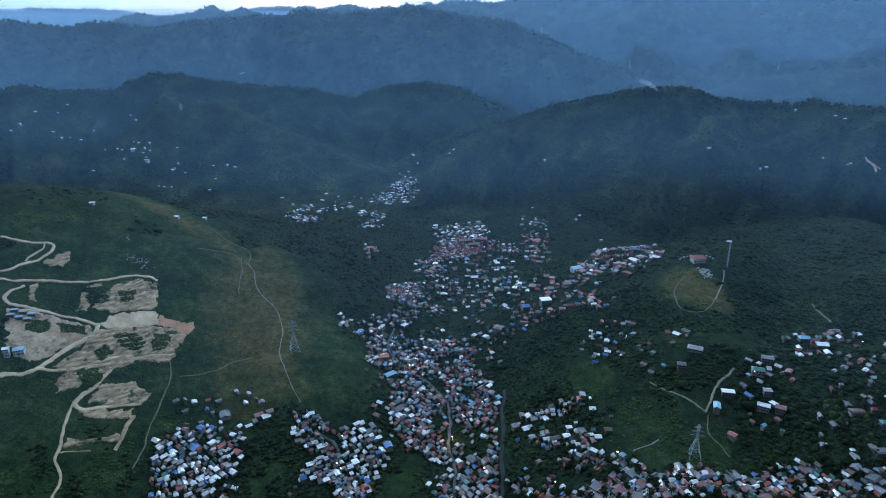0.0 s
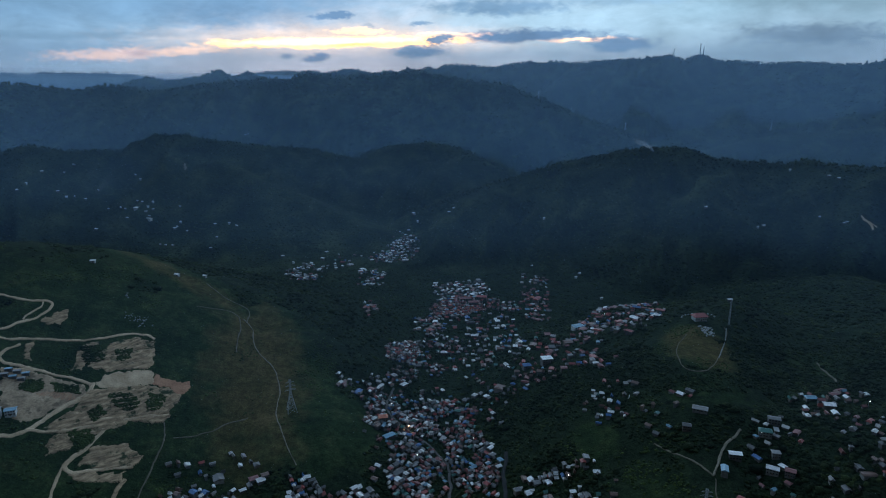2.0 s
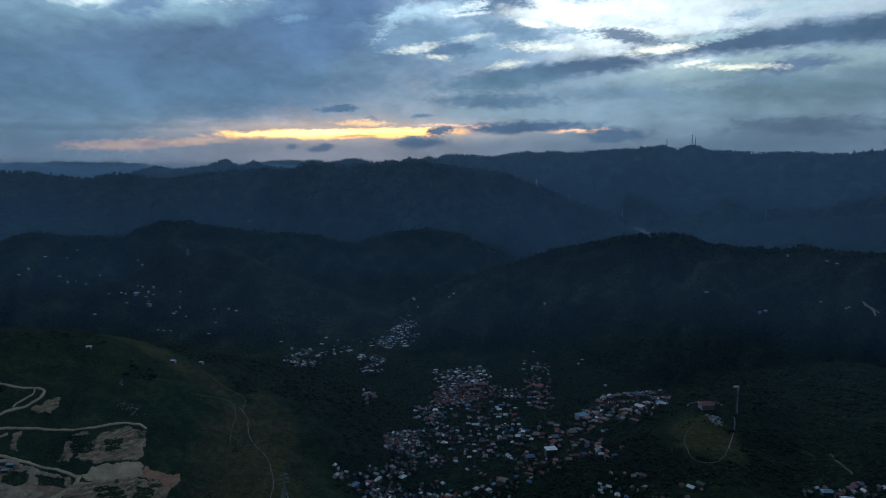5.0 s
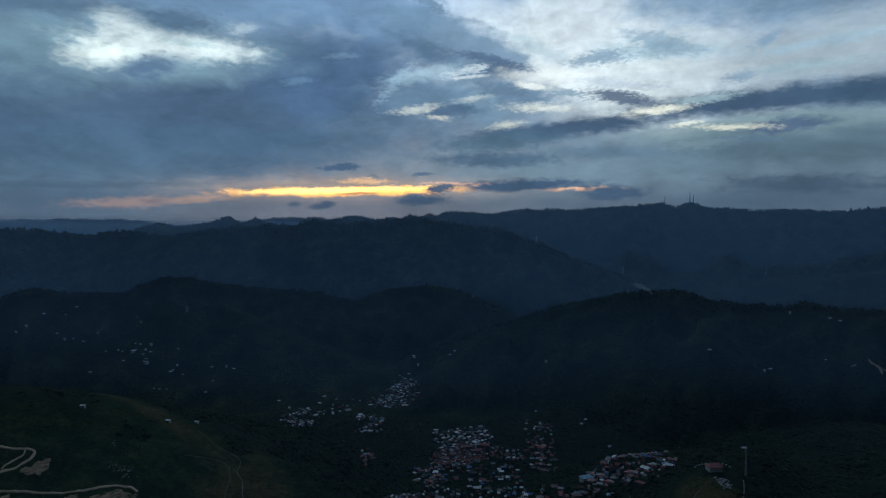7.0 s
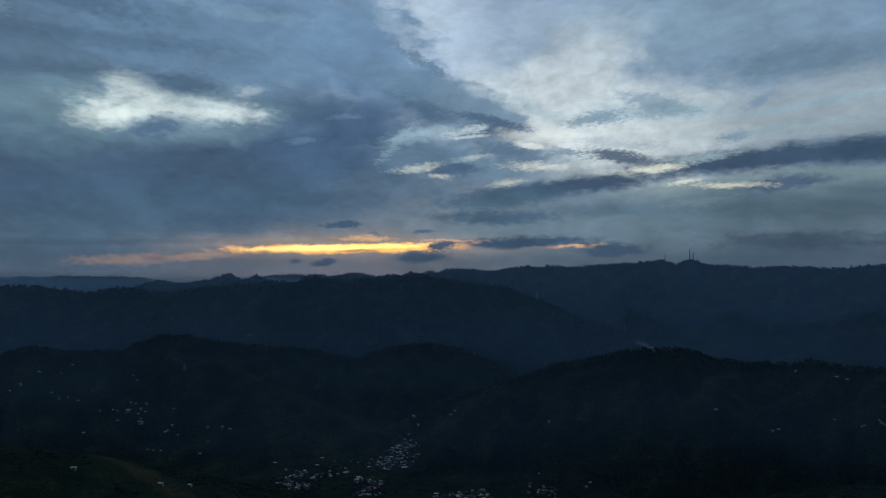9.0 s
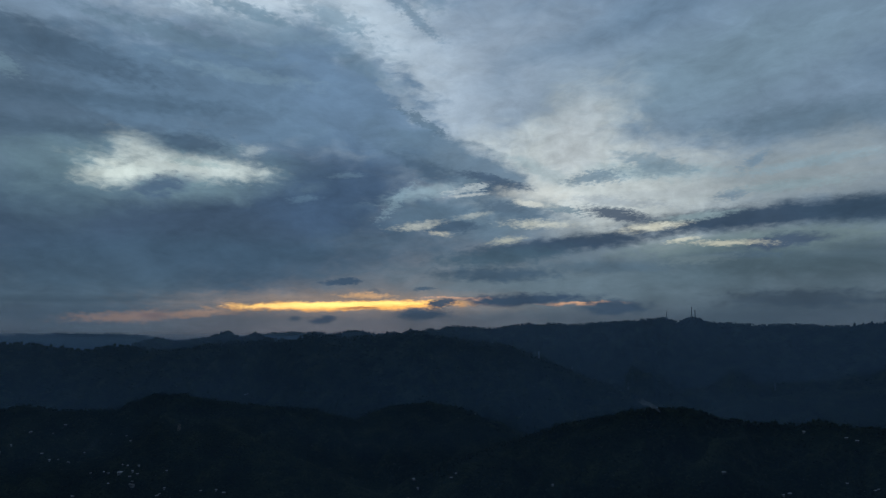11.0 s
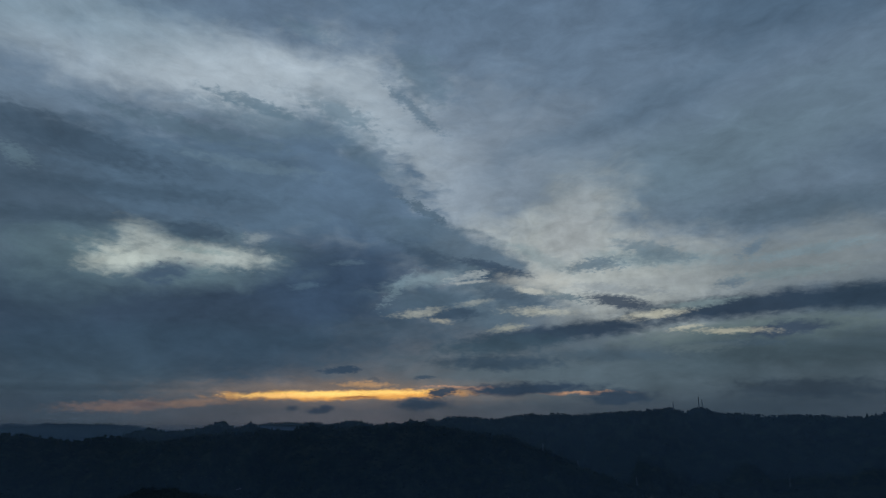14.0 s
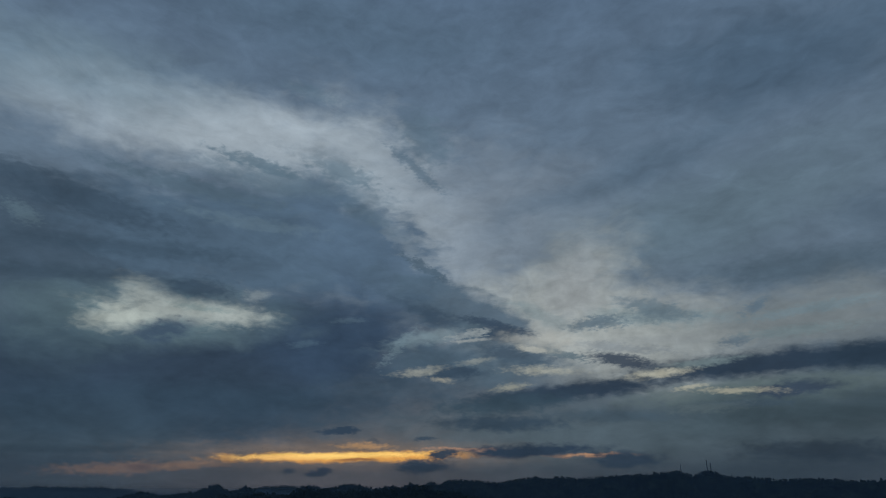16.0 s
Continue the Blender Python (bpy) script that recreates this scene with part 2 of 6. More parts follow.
cloud(5.60, 12.60, 1.60, 0.45, -6.0, 0.5, 1.0, (0.050, 0.078, 0.112), 0.8)
cloud(13.60, 15.00, 2.20, 0.45, 8.0, 0.6, 1.0, (0.098, 0.142, 0.182), 0.75)
cloud(19.60, 15.20, 2.40, 0.50, -4.0, 0.7, 1.0, (0.110, 0.158, 0.196), 0.7)
# thin lit rims
cloud(2.40, 13.80, 1.50, 0.16, 6.0, 0.8, 1.0, (0.270, 0.295, 0.300), 0.75)
cloud(8.10, 12.90, 1.60, 0.18, -10.0, 0.8, 1.0, (0.360, 0.372, 0.345), 0.75)
cloud(-2.54, 11.01, 1.76, 0.30, 8.2, 0.95, 1.0, (0.256, 0.271, 0.249), 0.75)
cloud(-0.47, 10.32, 0.83, 0.20, -9.6, 0.95, 1.0, (0.316, 0.303, 0.249), 0.6)
cloud(9.07, 10.98, 2.53, 0.30, -1.7, 0.95, 1.0, (0.316, 0.329, 0.295), 0.8)
cloud(18.81, 10.35, 2.16, 0.24, 4.6, 0.95, 0.9, (0.374, 0.374, 0.312), 0.85)
cloud(5.69, 9.58, 1.33, 0.25, 6.8, 0.95, 1.0, (0.256, 0.264, 0.227), 0.75)
cloud(24.84, 8.61, 2.30, 0.20, -3.9, 0.95, 1.1, (0.340, 0.330, 0.262), 0.65)
cloud(21.17, 9.08, 1.14, 0.15, 6.7, 0.7, 1.0, (0.380, 0.372, 0.300), 0.6)
# afterglow along the horizon
cloud(-10.84, 2.44, 24.93, 1.81, 0.4, 0.9, 0.4, (0.087, 0.121, 0.151), 0.35)
cloud(-8.05, 3.80, 11.95, 0.84, 0.5, 0.9, 0.5, (0.216, 0.150, 0.107), 0.55)
cloud(-26.57, 2.43, 3.60, 0.38, 3.4, 0.8, 1.0, (0.250, 0.165, 0.128), 0.7)
cloud(-21.28, 2.79, 2.40, 0.28, 3.1, 0.8, 1.0, (0.260, 0.170, 0.122), 0.7)
cloud(-7.95, 3.66, 9.60, 0.37, 1.4, 0.5, 0.6, (0.761, 0.371, 0.089), 0.95)
cloud(-9.02, 3.79, 6.72, 0.23, 1.5, 0.7, 0.6, (0.956, 0.610, 0.181), 0.95)
cloud(-15.14, 3.48, 2.94, 0.16, 0.9, 0.7, 0.7, (0.939, 0.552, 0.181), 0.9)
cloud(3.27, 4.30, 4.44, 0.14, -1.2, 0.6, 0.8, (0.376, 0.216, 0.141), 0.8)
cloud(12.46, 3.75, 2.92, 0.14, 0.1, 0.7, 0.7, (0.429, 0.242, 0.141), 0.85)
# small dark puffs in front of the glow
cloud(-9.44, 5.79, 1.56, 0.28, 3.9, 0.4, 0.6, (0.028, 0.048, 0.078), 1)
cloud(-1.95, 5.20, 0.80, 0.19, 0.2, 0.5, 0.6, (0.037, 0.058, 0.086), 0.95)
cloud(-6.40, 4.98, 0.44, 0.14, 0.6, 0.6, 0.6, (0.071, 0.080, 0.095), 0.9)
cloud(-7.12, 4.55, 1.96, 0.19, 0.6, 0.7, 0.8, (0.392, 0.238, 0.127), 0.8)
cloud(-0.25, 3.88, 1.28, 0.38, 7.6, 0.4, 0.6, (0.035, 0.048, 0.070), 1)
cloud(-2.06, 2.90, 2.45, 0.51, 0.1, 0.5, 0.6, (0.032, 0.050, 0.076), 1)
cloud(7.20, 4.18, 5.75, 0.51, 1.4, 0.5, 0.7, (0.024, 0.042, 0.070), 1)
cloud(15.22, 3.39, 2.85, 0.59, -0.9, 0.5, 0.8, (0.028, 0.047, 0.074), 1)
cloud(-11.02, 2.40, 1.21, 0.32, 10.2, 0.4, 0.6, (0.035, 0.048, 0.070), 1)
cloud(-7.79, 3.43, 1.45, 0.12, 0.5, 0.6, 0.6, (0.262, 0.122, 0.054), 0.85)
cloud(-13.46, 2.42, 0.51, 0.22, 0.6, 0.5, 0.6, (0.042, 0.056, 0.078), 0.95)
cloud(-30.63, 3.71, 8.82, 0.25, 2.1, 0.8, 0.5, (0.026, 0.045, 0.066), 0.5)
cloud(-25.18, 2.50, 0.88, 0.17, 1.2, 0.6, 0.9, (0.117, 0.093, 0.102), 0.7)

# fibres and mottling over all of the sky
fibre = grain(sheet, 1.1, 8.0, 0.54, 0.6).outputs[0]
mottle = grain(drawn, 0.16, 8.0, 0.62, 0.5).outputs[0]
puffs = grain(drawn, 0.42, 7.0, 0.56, 0.8).outputs[0]
# the high deck is smooth, the broken belt over the horizon curdled
calm = node(WT, "ShaderNodeMapRange", (height, 16.0, 30.0, 0.55, 0.22), interpolation_type="SMOOTHSTEP").outputs[0]
belt = wmath("MULTIPLY", node(WT, "ShaderNodeMapRange", (height, 6.5, 10.0, 0.0, 1.0), interpolation_type="SMOOTHSTEP").outputs[0], node(WT, "ShaderNodeMapRange", (height, 16.0, 26.0, 1.0, 0.15), interpolation_type="SMOOTHSTEP").outputs[0])
curdle = wmath("MULTIPLY", wmath("SUBTRACT", grain(flat, 0.7, 7.0, 0.55, 0.7).outputs[0], 0.5), wmath("MULTIPLY", belt, node(WT, "ShaderNodeMapRange", (node(WT, "ShaderNodeRGBToBW", (sky_colour,)).outputs[0], 0.12, 0.26, 0.15, 0.5)).outputs[0]))
shade = wmath("ADD", wmath("MULTIPLY_ADD", wmath("SUBTRACT", fibre, 0.5), calm, curdle), wmath("MULTIPLY_ADD", wmath("SUBTRACT", mottle, 0.5), 0.7, wmath("MULTIPLY_ADD", wmath("SUBTRACT", puffs, 0.5), 0.32, 1.0)))
sky_colour = node(WT, "ShaderNodeVectorMath", {0: sky_colour, "Scale": shade}, operation="SCALE").outputs[0]
WT.links.new(node(WT, "ShaderNodeBackground", (sky_colour, 1.0)).outputs[0], node(WT, "ShaderNodeOutputWorld").inputs[0])

# what is left of the sun, behind the cloud
sun = new("sun", bpy.data.lights.new("sun", "SUN"))
sun.data.energy, sun.data.angle, sun.data.color = 0.05, radians(20), (1.0, 0.8, 0.6)
sun.matrix_world = look((math.sin(radians(SUN_AZ)) * 100, math.cos(radians(SUN_AZ)) * 100, 100 * math.tan(radians(SUN_EL + 4))), (0, 0, 0))

# ================= the lie of the land =================


def lattice(ix, iy, seed):
    """A random number from 0 to 1 for each lattice point."""
    n = (ix * 374761393 + iy * 668265263 + seed * 974634541) & 0xFFFFFFFF
    n = ((n ^ (n >> 13)) * 1274126177) & 0xFFFFFFFF
    return ((n ^ (n >> 16)) & 0xFFFF) / 65535.0


def value_noise(x, y, seed):
    ix, iy = np.floor(x).astype(np.int64), np.floor(y).astype(np.int64)
    fx, fy = x - ix, y - iy
    fx, fy = fx * fx * fx * (fx * (fx * 6 - 15) + 10), fy * fy * fy * (fy * (fy * 6 - 15) + 10)
    a, b = lattice(ix, iy, seed), lattice(ix + 1, iy, seed)
    c, d = lattice(ix, iy + 1, seed), lattice(ix + 1, iy + 1, seed)
    return (a + (b - a) * fx) * (1 - fy) + (c + (d - c) * fx) * fy


def fbm(x, y, size, octaves, seed, rough=0.5):
    """Noise of mean 0, about -1 to 1."""
    out, amp, total = 0.0, 1.0, 0.0
    for k in range(octaves):
        out = out + amp * (value_noise(x / size + 7.3 * k, y / size - 3.1 * k, seed + k) * 2 - 1)
        total, amp, size = total + amp, amp * rough, size / 2
    return out / total


def ridged(x, y, size, octaves, seed):
    """Sharp crests at 1, broad hollows towards 0."""
    out, amp, total = 0.0, 1.0, 0.0
    for k in range(octaves):
        out = out + amp * (1 - np.abs(value_noise(x / size + 5.7 * k, y / size + 2.9 * k, seed + k) * 2 - 1))
        total, amp, size = total + amp, amp * 0.5, size / 2
    return out / total


# crest lines: points x, y, z, then the slope of the flanks, the roundness of the crest, the depth of the gullies
RIDGES = {
    "last_range": ([(-3289, 3565, 478), (-2779, 3975, 498), (-2631, 4074, 497), (-2386, 4222, 514), (-2240, 4302, 505), (-2070, 4386, 495), (-1823, 4494, 453), (-1461, 4625, 495), (-1268, 4681, 528), (-1030, 4739, 534), (-785, 4786, 510), (69, 4850, 498), (1316, 4668, 495), (2388, 4221, 570), (2554, 4123, 552), (3252, 3598, 542)], 0.5, 25, 40),
    "west_range": ([(-1923, 3846, 422), (-1850, 3879, 460), (-1785, 3906, 474), (-1703, 3939, 464), (-1518, 4011, 486), (-1387, 4055, 522), (-1290, 4084, 491), (-1221, 4103, 512), (-1120, 4129, 480), (-946, 4169, 463), (-837, 4189, 496), (-728, 4207, 511), (-617, 4222, 537), (-506, 4234, 515), (-318, 4249, 519), (-223, 4252, 542), (-148, 4253, 519), (-91, 4252, 542), (-15, 4250, 527)], 0.46, 16, 80),
    "high_range": ([(-15, 4250, 527), (60, 4239, 564), (173, 4225, 552), (322, 4206, 548), (432, 4186, 566), (649, 4147, 579), (790, 4112, 570), (995, 4056, 579), (1224, 3982, 590), (1378, 3920, 601), (1437, 3888, 586), (1528, 3842, 604), (1612, 3796, 579), (1742, 3726, 563), (1819, 3678, 552), (1941, 3602, 555), (2104, 3497, 530), (2209, 3420, 540), (2321, 3332, 560), (2848, 2879, 582)], 0.46, 18, 95),
    "third_range": ([(-2263, 2333, 424), (-1850, 2640, 438), (-1720, 2695, 436), (-1584, 2747, 412), (-1495, 2767, 427), (-1424, 2774, 429), (-1272, 2818, 410), (-995, 2900, 445), (-869, 2913, 458), (-741, 2921, 450), (-623, 2921, 481), (-480, 2921, 471), (-271, 2922, 476), (-101, 2906, 496), (41, 2881, 470), (269, 2843, 440), (367, 2805, 395), (486, 2760, 342), (624, 2705, 295), (802, 2631, 209)], 0.56, 18, 90),
    "mid_hill": ([(-1580, 1602, 258), (-1307, 1832, 235), (-1272, 1856, 246), (-1230, 1884, 261), (-1176, 1918, 237), (-1055, 1987, 237), (-997, 2017, 232), (-951, 2039, 254), (-919, 2054, 279), (-855, 2081, 277), (-774, 2113, 256), (-671, 2148, 239), (-562, 2179, 227), (-449, 2205, 216), (-323, 2227, 182)], 0.46, 18, 55),
    "mid_spur": ([(-690, 1945, 205), (-560, 1868, 158), (-437, 1829, 121), (-299, 1775, 70), (-212, 1717, 42)], 0.46, 16, 30),
    "mid_hump": ([(-334, 2306, 173), (-175, 2297, 216), (-50, 2277, 234), (33, 2252, 220), (113, 2223, 182), (193, 2192, 125)], 0.46, 22, 50),
    "round_hill": ([(-73, 1799, 76), (27, 1806, 103), (110, 1809, 128), (192, 1809, 162), (274, 1804, 196), (354, 1797, 221), (448, 1782, 239), (509, 1772, 252), (569, 1760, 263), (642, 1742, 264), (687, 1731, 250), (783, 1697, 233), (896, 1647, 229), (943, 1628, 242), (991, 1606, 233), (1103, 1540, 230), (1357, 1330, 256)], 0.44, 22, 60),
    "back_hill": ([(865, 2399, 162), (1142, 2308, 244), (1297, 2253, 270), (1518, 2142, 292), (1881, 1867, 322)], 0.42, 25, 50),
    "grass_hill": ([(-760, 754, 245), (-616, 845, 216), (-557, 873, 201), (-513, 881, 180), (-416, 925, 146), (-351, 934, 126), (-297, 892, 107), (-250, 836, 90), (-212, 735, 68), (-180, 660, 60), (-166, 610, 33)], 0.42, 45, 12),
    "knoll": ([(417, 854, 122), (348, 787, 124), (316, 734, 118), (300, 676, 110), (288, 605, 107), (251, 523, 88), (221, 454, 74), (200, 410, 72)], 0.40, 26, 10),
    "knoll_spur": ([(283, 685, 114), (225, 706, 84), (166, 720, 44), (130, 705, 18)], 0.45, 20, 6),
    "east_slope": ([(740, 1080, 88), (640, 720, 132), (560, 480, 150)], 0.34, 40, 24),
    "south_rise": ([(-900, -900, 120), (0, -1300, 160), (1200, -800, 140)], 0.3, 60, 40),
}


def flank_height(x, y, line, slope, crown):
    """The height of a ridge with this crest line, the distance to the crest and the way along it."""
    near, high, along, start = np.full(x.shape, 1e18), np.full(x.shape, -1e9), np.zeros(x.shape), 0.0
    for (x0, y0, z0), (x1, y1, z1) in zip(line, line[1:]):
        dx, dy = x1 - x0, y1 - y0
        s = np.clip(((x - x0) * dx + (y - y0) * dy) / (dx * dx + dy * dy), 0, 1)
        d = np.hypot(x - x0 - s * dx, y - y0 - s * dy)
        high = np.maximum(high, z0 + s * (z1 - z0) - slope * (np.sqrt(d * d + crown * crown) - crown))
        along = np.where(d < near, start + s * math.hypot(dx, dy), along)
        near = np.minimum(near, d)
        start += math.hypot(dx, dy)
    return high, near, along


# how lumpy each wooded crest is, in metres
LUMPS = {"last_range": 11.0, "west_range": 9.0, "high_range": 8.0, "third_range": 6.0, "mid_hill": 4.0, "round_hill": 3.0}


def ground_height(x, y):
    x, y = np.asarray(x, float), np.asarray(y, float)
    far = np.clip((np.hypot(x, y) - 900) / 2200, 0, 1)
    wx = x + fbm(x, y, 420, 3, 11) * (10 + 22 * far)
    wy = y + fbm(x, y, 420, 3, 23) * (10 + 22 * far)
    gully = ridged(x, y, 330, 4, 31)
    fine = ridged(x, y, 110, 3, 47)
    floor = 2 + 4 * fbm(x, y, 260, 3, 5) + np.clip((y - 1400) / 500, 0, 1) * 14 + np.clip((y - 1900) / 1500, 0, 1) * 40
    total = np.exp((floor - floor) / 9.0)
    for name, (line, slope, crown, depth) in RIDGES.items():
        high, d, along = flank_height(wx, wy, line, slope, crown)
        if name in LUMPS:
            high = high + LUMPS[name] * np.clip(1.3 - d / 110, 0, 1) * fbm(along, d * 0.4, 95, 3, 301)
        away = np.clip(d / 260, 0, 1)
        if depth >= 50:  # spurs and gullies that run down the flanks
            spur = ridged(along + 0.25 * d + 45 * fbm(x, y, 150, 2, 33), d * 0.3, 190, 3, 37)
            high = high + depth * np.clip(d / 130, 0, 1) * (spur - 0.80) * (2.7 if depth <= 60 else 1.9)
        z = high + depth * away * (gully - 0.62) * (1.2 if depth >= 50 else 1.9) + depth * 0.45 * np.clip(d / 90, 0, 1) * (fine - 0.62)
        total = total + np.exp(np.clip((z - floor) / 9.0, -60, 90))
    return floor + 9.0 * np.log(total) + 1.2 * fbm(x, y, 40, 3, 77)


def graded(*spans):
    """Grid lines: spans of (from, to, step)."""
    return np.concatenate([np.arange(a, b, s) for a, b, s in spans] + [[spans[-1][1]]])


GX = graded((-5000, -3500, 80), (-3500, -2600, 32), (-2600, -1200, 24), (-1200, -620, 10), (-620, 620, 4), (620, 1300, 10), (1300, 2800, 24), (2800, 5000, 80))
GY = graded((-5000, -400, 115), (-400, 280, 34), (280, 400, 8), (400, 980, 4), (980, 1500, 7), (1500, 2400, 13), (2400, 3300, 22), (3300, 4900, 24))
GZ = ground_height(*np.meshgrid(GX, GY))


def ground_at(x, y):
    """The height of the built ground sheet."""
    x, y = np.asarray(x, float), np.asarray(y, float)
    i = np.clip(np.searchsorted(GX, x) - 1, 0, len(GX) - 2)
    j = np.clip(np.searchsorted(GY, y) - 1, 0, len(GY) - 2)
    fx, fy = (x - GX[i]) / (GX[i + 1] - GX[i]), (y - GY[j]) / (GY[j + 1] - GY[j])
    a, b, c, d = GZ[j, i], GZ[j, i + 1], GZ[j + 1, i], GZ[j + 1, i + 1]
    return (a * (1 - fx) + b * fx) * (1 - fy) + (c * (1 - fx) + d * fx) * fy

# ================= materials =================


def material(name, rough=0.8, metal=0.0, spec=0.5):
    m = bpy.data.materials.new(name)
    m.use_nodes = True
    b = m.node_tree.nodes["Principled BSDF"]
    b.inputs["Roughness"].default_value, b.inputs["Metallic"].default_value = rough, metal
    b.inputs["Specular IOR Level"].default_value = spec
    return m, m.node_tree, b


def tex(tree, scale, detail=6.0, rough=0.6, vec=None):
    if vec is None:
        vec = node(tree, "ShaderNodeNewGeometry").outputs["Position"]
    return node(tree, "ShaderNodeTexNoise", {"Vector": vec, "Scale": scale, "Detail": detail, "Roughness": rough}).outputs[0]


def mix(tree, fac, a, b, blend="MIX"):
    a = (*a, 1.0) if isinstance(a, tuple) else a
    b = (*b, 1.0) if isinstance(b, tuple) else b
    return node(tree, "ShaderNodeMixRGB", (fac, a, b), blend_type=blend).outputs[0]


def bump(tree, shader, heightmap, strength, distance):
    n = node(tree, "ShaderNodeBump", {"Height": heightmap, "Strength": strength, "Distance": distance})
    tree.links.new(n.outputs[0], shader.inputs["Normal"])


def two_tone(name, dark, light, coarse, fine, rough=0.9, metal=0.0, relief=0.0, spec=0.3, third=None):
    """A surface that varies at two scales between two colours."""
    m, t, b = material(name, rough, metal, spec)
    big = ramp(t, tex(t, coarse), [(0.35, dark), (0.65, light)])
    small = ramp(t, tex(t, fine, 4.0), [(0.3, (0.7, 0.7, 0.7)), (0.7, (1.25, 1.25, 1.25))])
    colour = mix(t, 1.0, big, small, "MULTIPLY")
    if third:
        colour = mix(t, ramp(t, tex(t, coarse * 2.3, 5.0), [(0.52, (0, 0, 0)), (0.64, (1, 1, 1))]), colour, third)
    t.links.new(colour, b.inputs["Base Color"])
    if relief:
        bump(t, b, tex(t, fine, 6.0), 0.8, relief)
    return m


# the ground: undergrowth, with grass where the sheet carries it
M_GROUND, t, b = material("ground_cover", 1.0, spec=0.04)
scrub = ramp(t, tex(t, 0.05, 8.0), [(0.3, (0.010, 0.017, 0.011)), (0.55, (0.018, 0.029, 0.016)), (0.75, (0.030, 0.044, 0.021))])
# up the valley the undergrowth has the colour of the hill woods
upland = ramp(t, tex(t, 0.012, 8.0), [(0.34, (0.013, 0.021, 0.014)), (0.5, (0.026, 0.038, 0.022)), (0.66, (0.055, 0.070, 0.034))])
north = node(t, "ShaderNodeSeparateXYZ", (node(t, "ShaderNodeNewGeometry").outputs["Position"],)).outputs[1]
scrub = mix(t, node(t, "ShaderNodeMapRange", (north, 1250.0, 1500.0, 0.0, 1.0)).outputs[0], scrub, upland)
grass = ramp(t, tex(t, 0.03, 10.0, 0.68), [(0.32, (0.012, 0.023, 0.011)), (0.5, (0.023, 0.039, 0.016)), (0.68, (0.046, 0.062, 0.025))])
straw = ramp(t, tex(t, 0.03, 8.0), [(0.3, (0.048, 0.046, 0.018)), (0.5, (0.072, 0.060, 0.024)), (0.7, (0.100, 0.076, 0.034))])
dry = node(t, "ShaderNodeMath", (node(t, "ShaderNodeAttribute", attribute_name="dry").outputs["Fac"], node(t, "ShaderNodeMath", (tex(t, 0.035, 8.0), 1.0), operation="MULTIPLY").outputs[0]), operation="ADD").outputs[0]
grass = mix(t, ramp(t, dry, [(0.6, (0, 0, 0)), (1.35, (1, 1, 1))]), grass, straw)
tuft = mix(t, 1.0, ramp(t, tex(t, 0.6, 6.0), [(0.3, (0.6, 0.6, 0.6)), (0.7, (1.35, 1.35, 1.35))]), ramp(t, tex(t, 0.13, 7.0, 0.7), [(0.34, (0.55, 0.58, 0.6)), (0.66, (1.4, 1.36, 1.25))]), "MULTIPLY")
cover = node(t, "ShaderNodeAttribute", attribute_name="grass").outputs["Fac"]
edge = node(t, "ShaderNodeMath", (cover, node(t, "ShaderNodeMath", (tex(t, 0.08, 6.0), 0.9), operation="MULTIPLY").outputs[0]), operation="ADD").outputs[0]
edge = ramp(t, edge, [(0.75, (0, 0, 0)), (1.05, (1, 1, 1))])
t.links.new(mix(t, 1.0, mix(t, edge, scrub, grass), tuft, "MULTIPLY"), b.inputs["Base Color"])
bump(t, b, tex(t, 0.35, 8.0), 1.0, 1.5)

def layered(name, dark, light, weeds):
    """A cut bank: layers of earth by height, worn blotches, a few weeds."""
    m, t, b = material(name, 0.95, spec=0.1)
    pos = node(t, "ShaderNodeNewGeometry").outputs["Position"]
    level = node(t, "ShaderNodeVectorMath", (pos, (0.05, 0.05, 0.9)), operation="MULTIPLY").outputs[0]
    bands = ramp(t, tex(t, 1.0, 6.0, 0.6, level), [(0.34, dark), (0.62, light)])
    worn = ramp(t, tex(t, 0.16, 7.0, 0.68), [(0.32, (0.62, 0.62, 0.6)), (0.68, (1.28, 1.26, 1.22))])
    colour = mix(t, 1.0, bands, worn, "MULTIPLY")
    green = ramp(t, tex(t, 0.075, 8.0, 0.66), [(0.55, (0, 0, 0)), (0.63, (1, 1, 1))])
    t.links.new(mix(t, green, colour, weeds), b.inputs["Base Color"])
    bump(t, b, tex(t, 0.7, 6.0), 0.8, 0.5)
    return m


# earth, roads and walls
M_ROAD = {
    "pale": two_tone("pale_earth", (0.36, 0.242, 0.138), (0.56, 0.40, 0.245), 0.06, 0.9, relief=0.25),
    "yard": two_tone("trampled_yard", (0.24, 0.162, 0.096), (0.45, 0.315, 0.19), 0.05, 0.5, relief=0.3, third=(0.15, 0.105, 0.062)),
    "rust": two_tone("rust_earth", (0.30, 0.145, 0.078), (0.42, 0.215, 0.118), 0.08, 0.9, relief=0.3),
    "cut": layered("cut_bank", (0.165, 0.112, 0.068), (0.43, 0.295, 0.175), (0.038, 0.050, 0.024)),
    "grey": two_tone("trodden_earth", (0.085, 0.072, 0.048), (0.16, 0.135, 0.09), 0.1, 0.8, relief=0.2),
    "worn": two_tone("worn_path", (0.13, 0.11, 0.075), (0.25, 0.21, 0.15), 0.12, 0.8, relief=0.2),
    "asphalt": two_tone("worn_asphalt", (0.06, 0.056, 0.05), (0.11, 0.102, 0.09), 0.1, 1.2),
}
M_CREEK = two_tone("creek_concrete", (0.014, 0.016, 0.016), (0.03, 0.032, 0.03), 0.05, 0.5, rough=0.9)


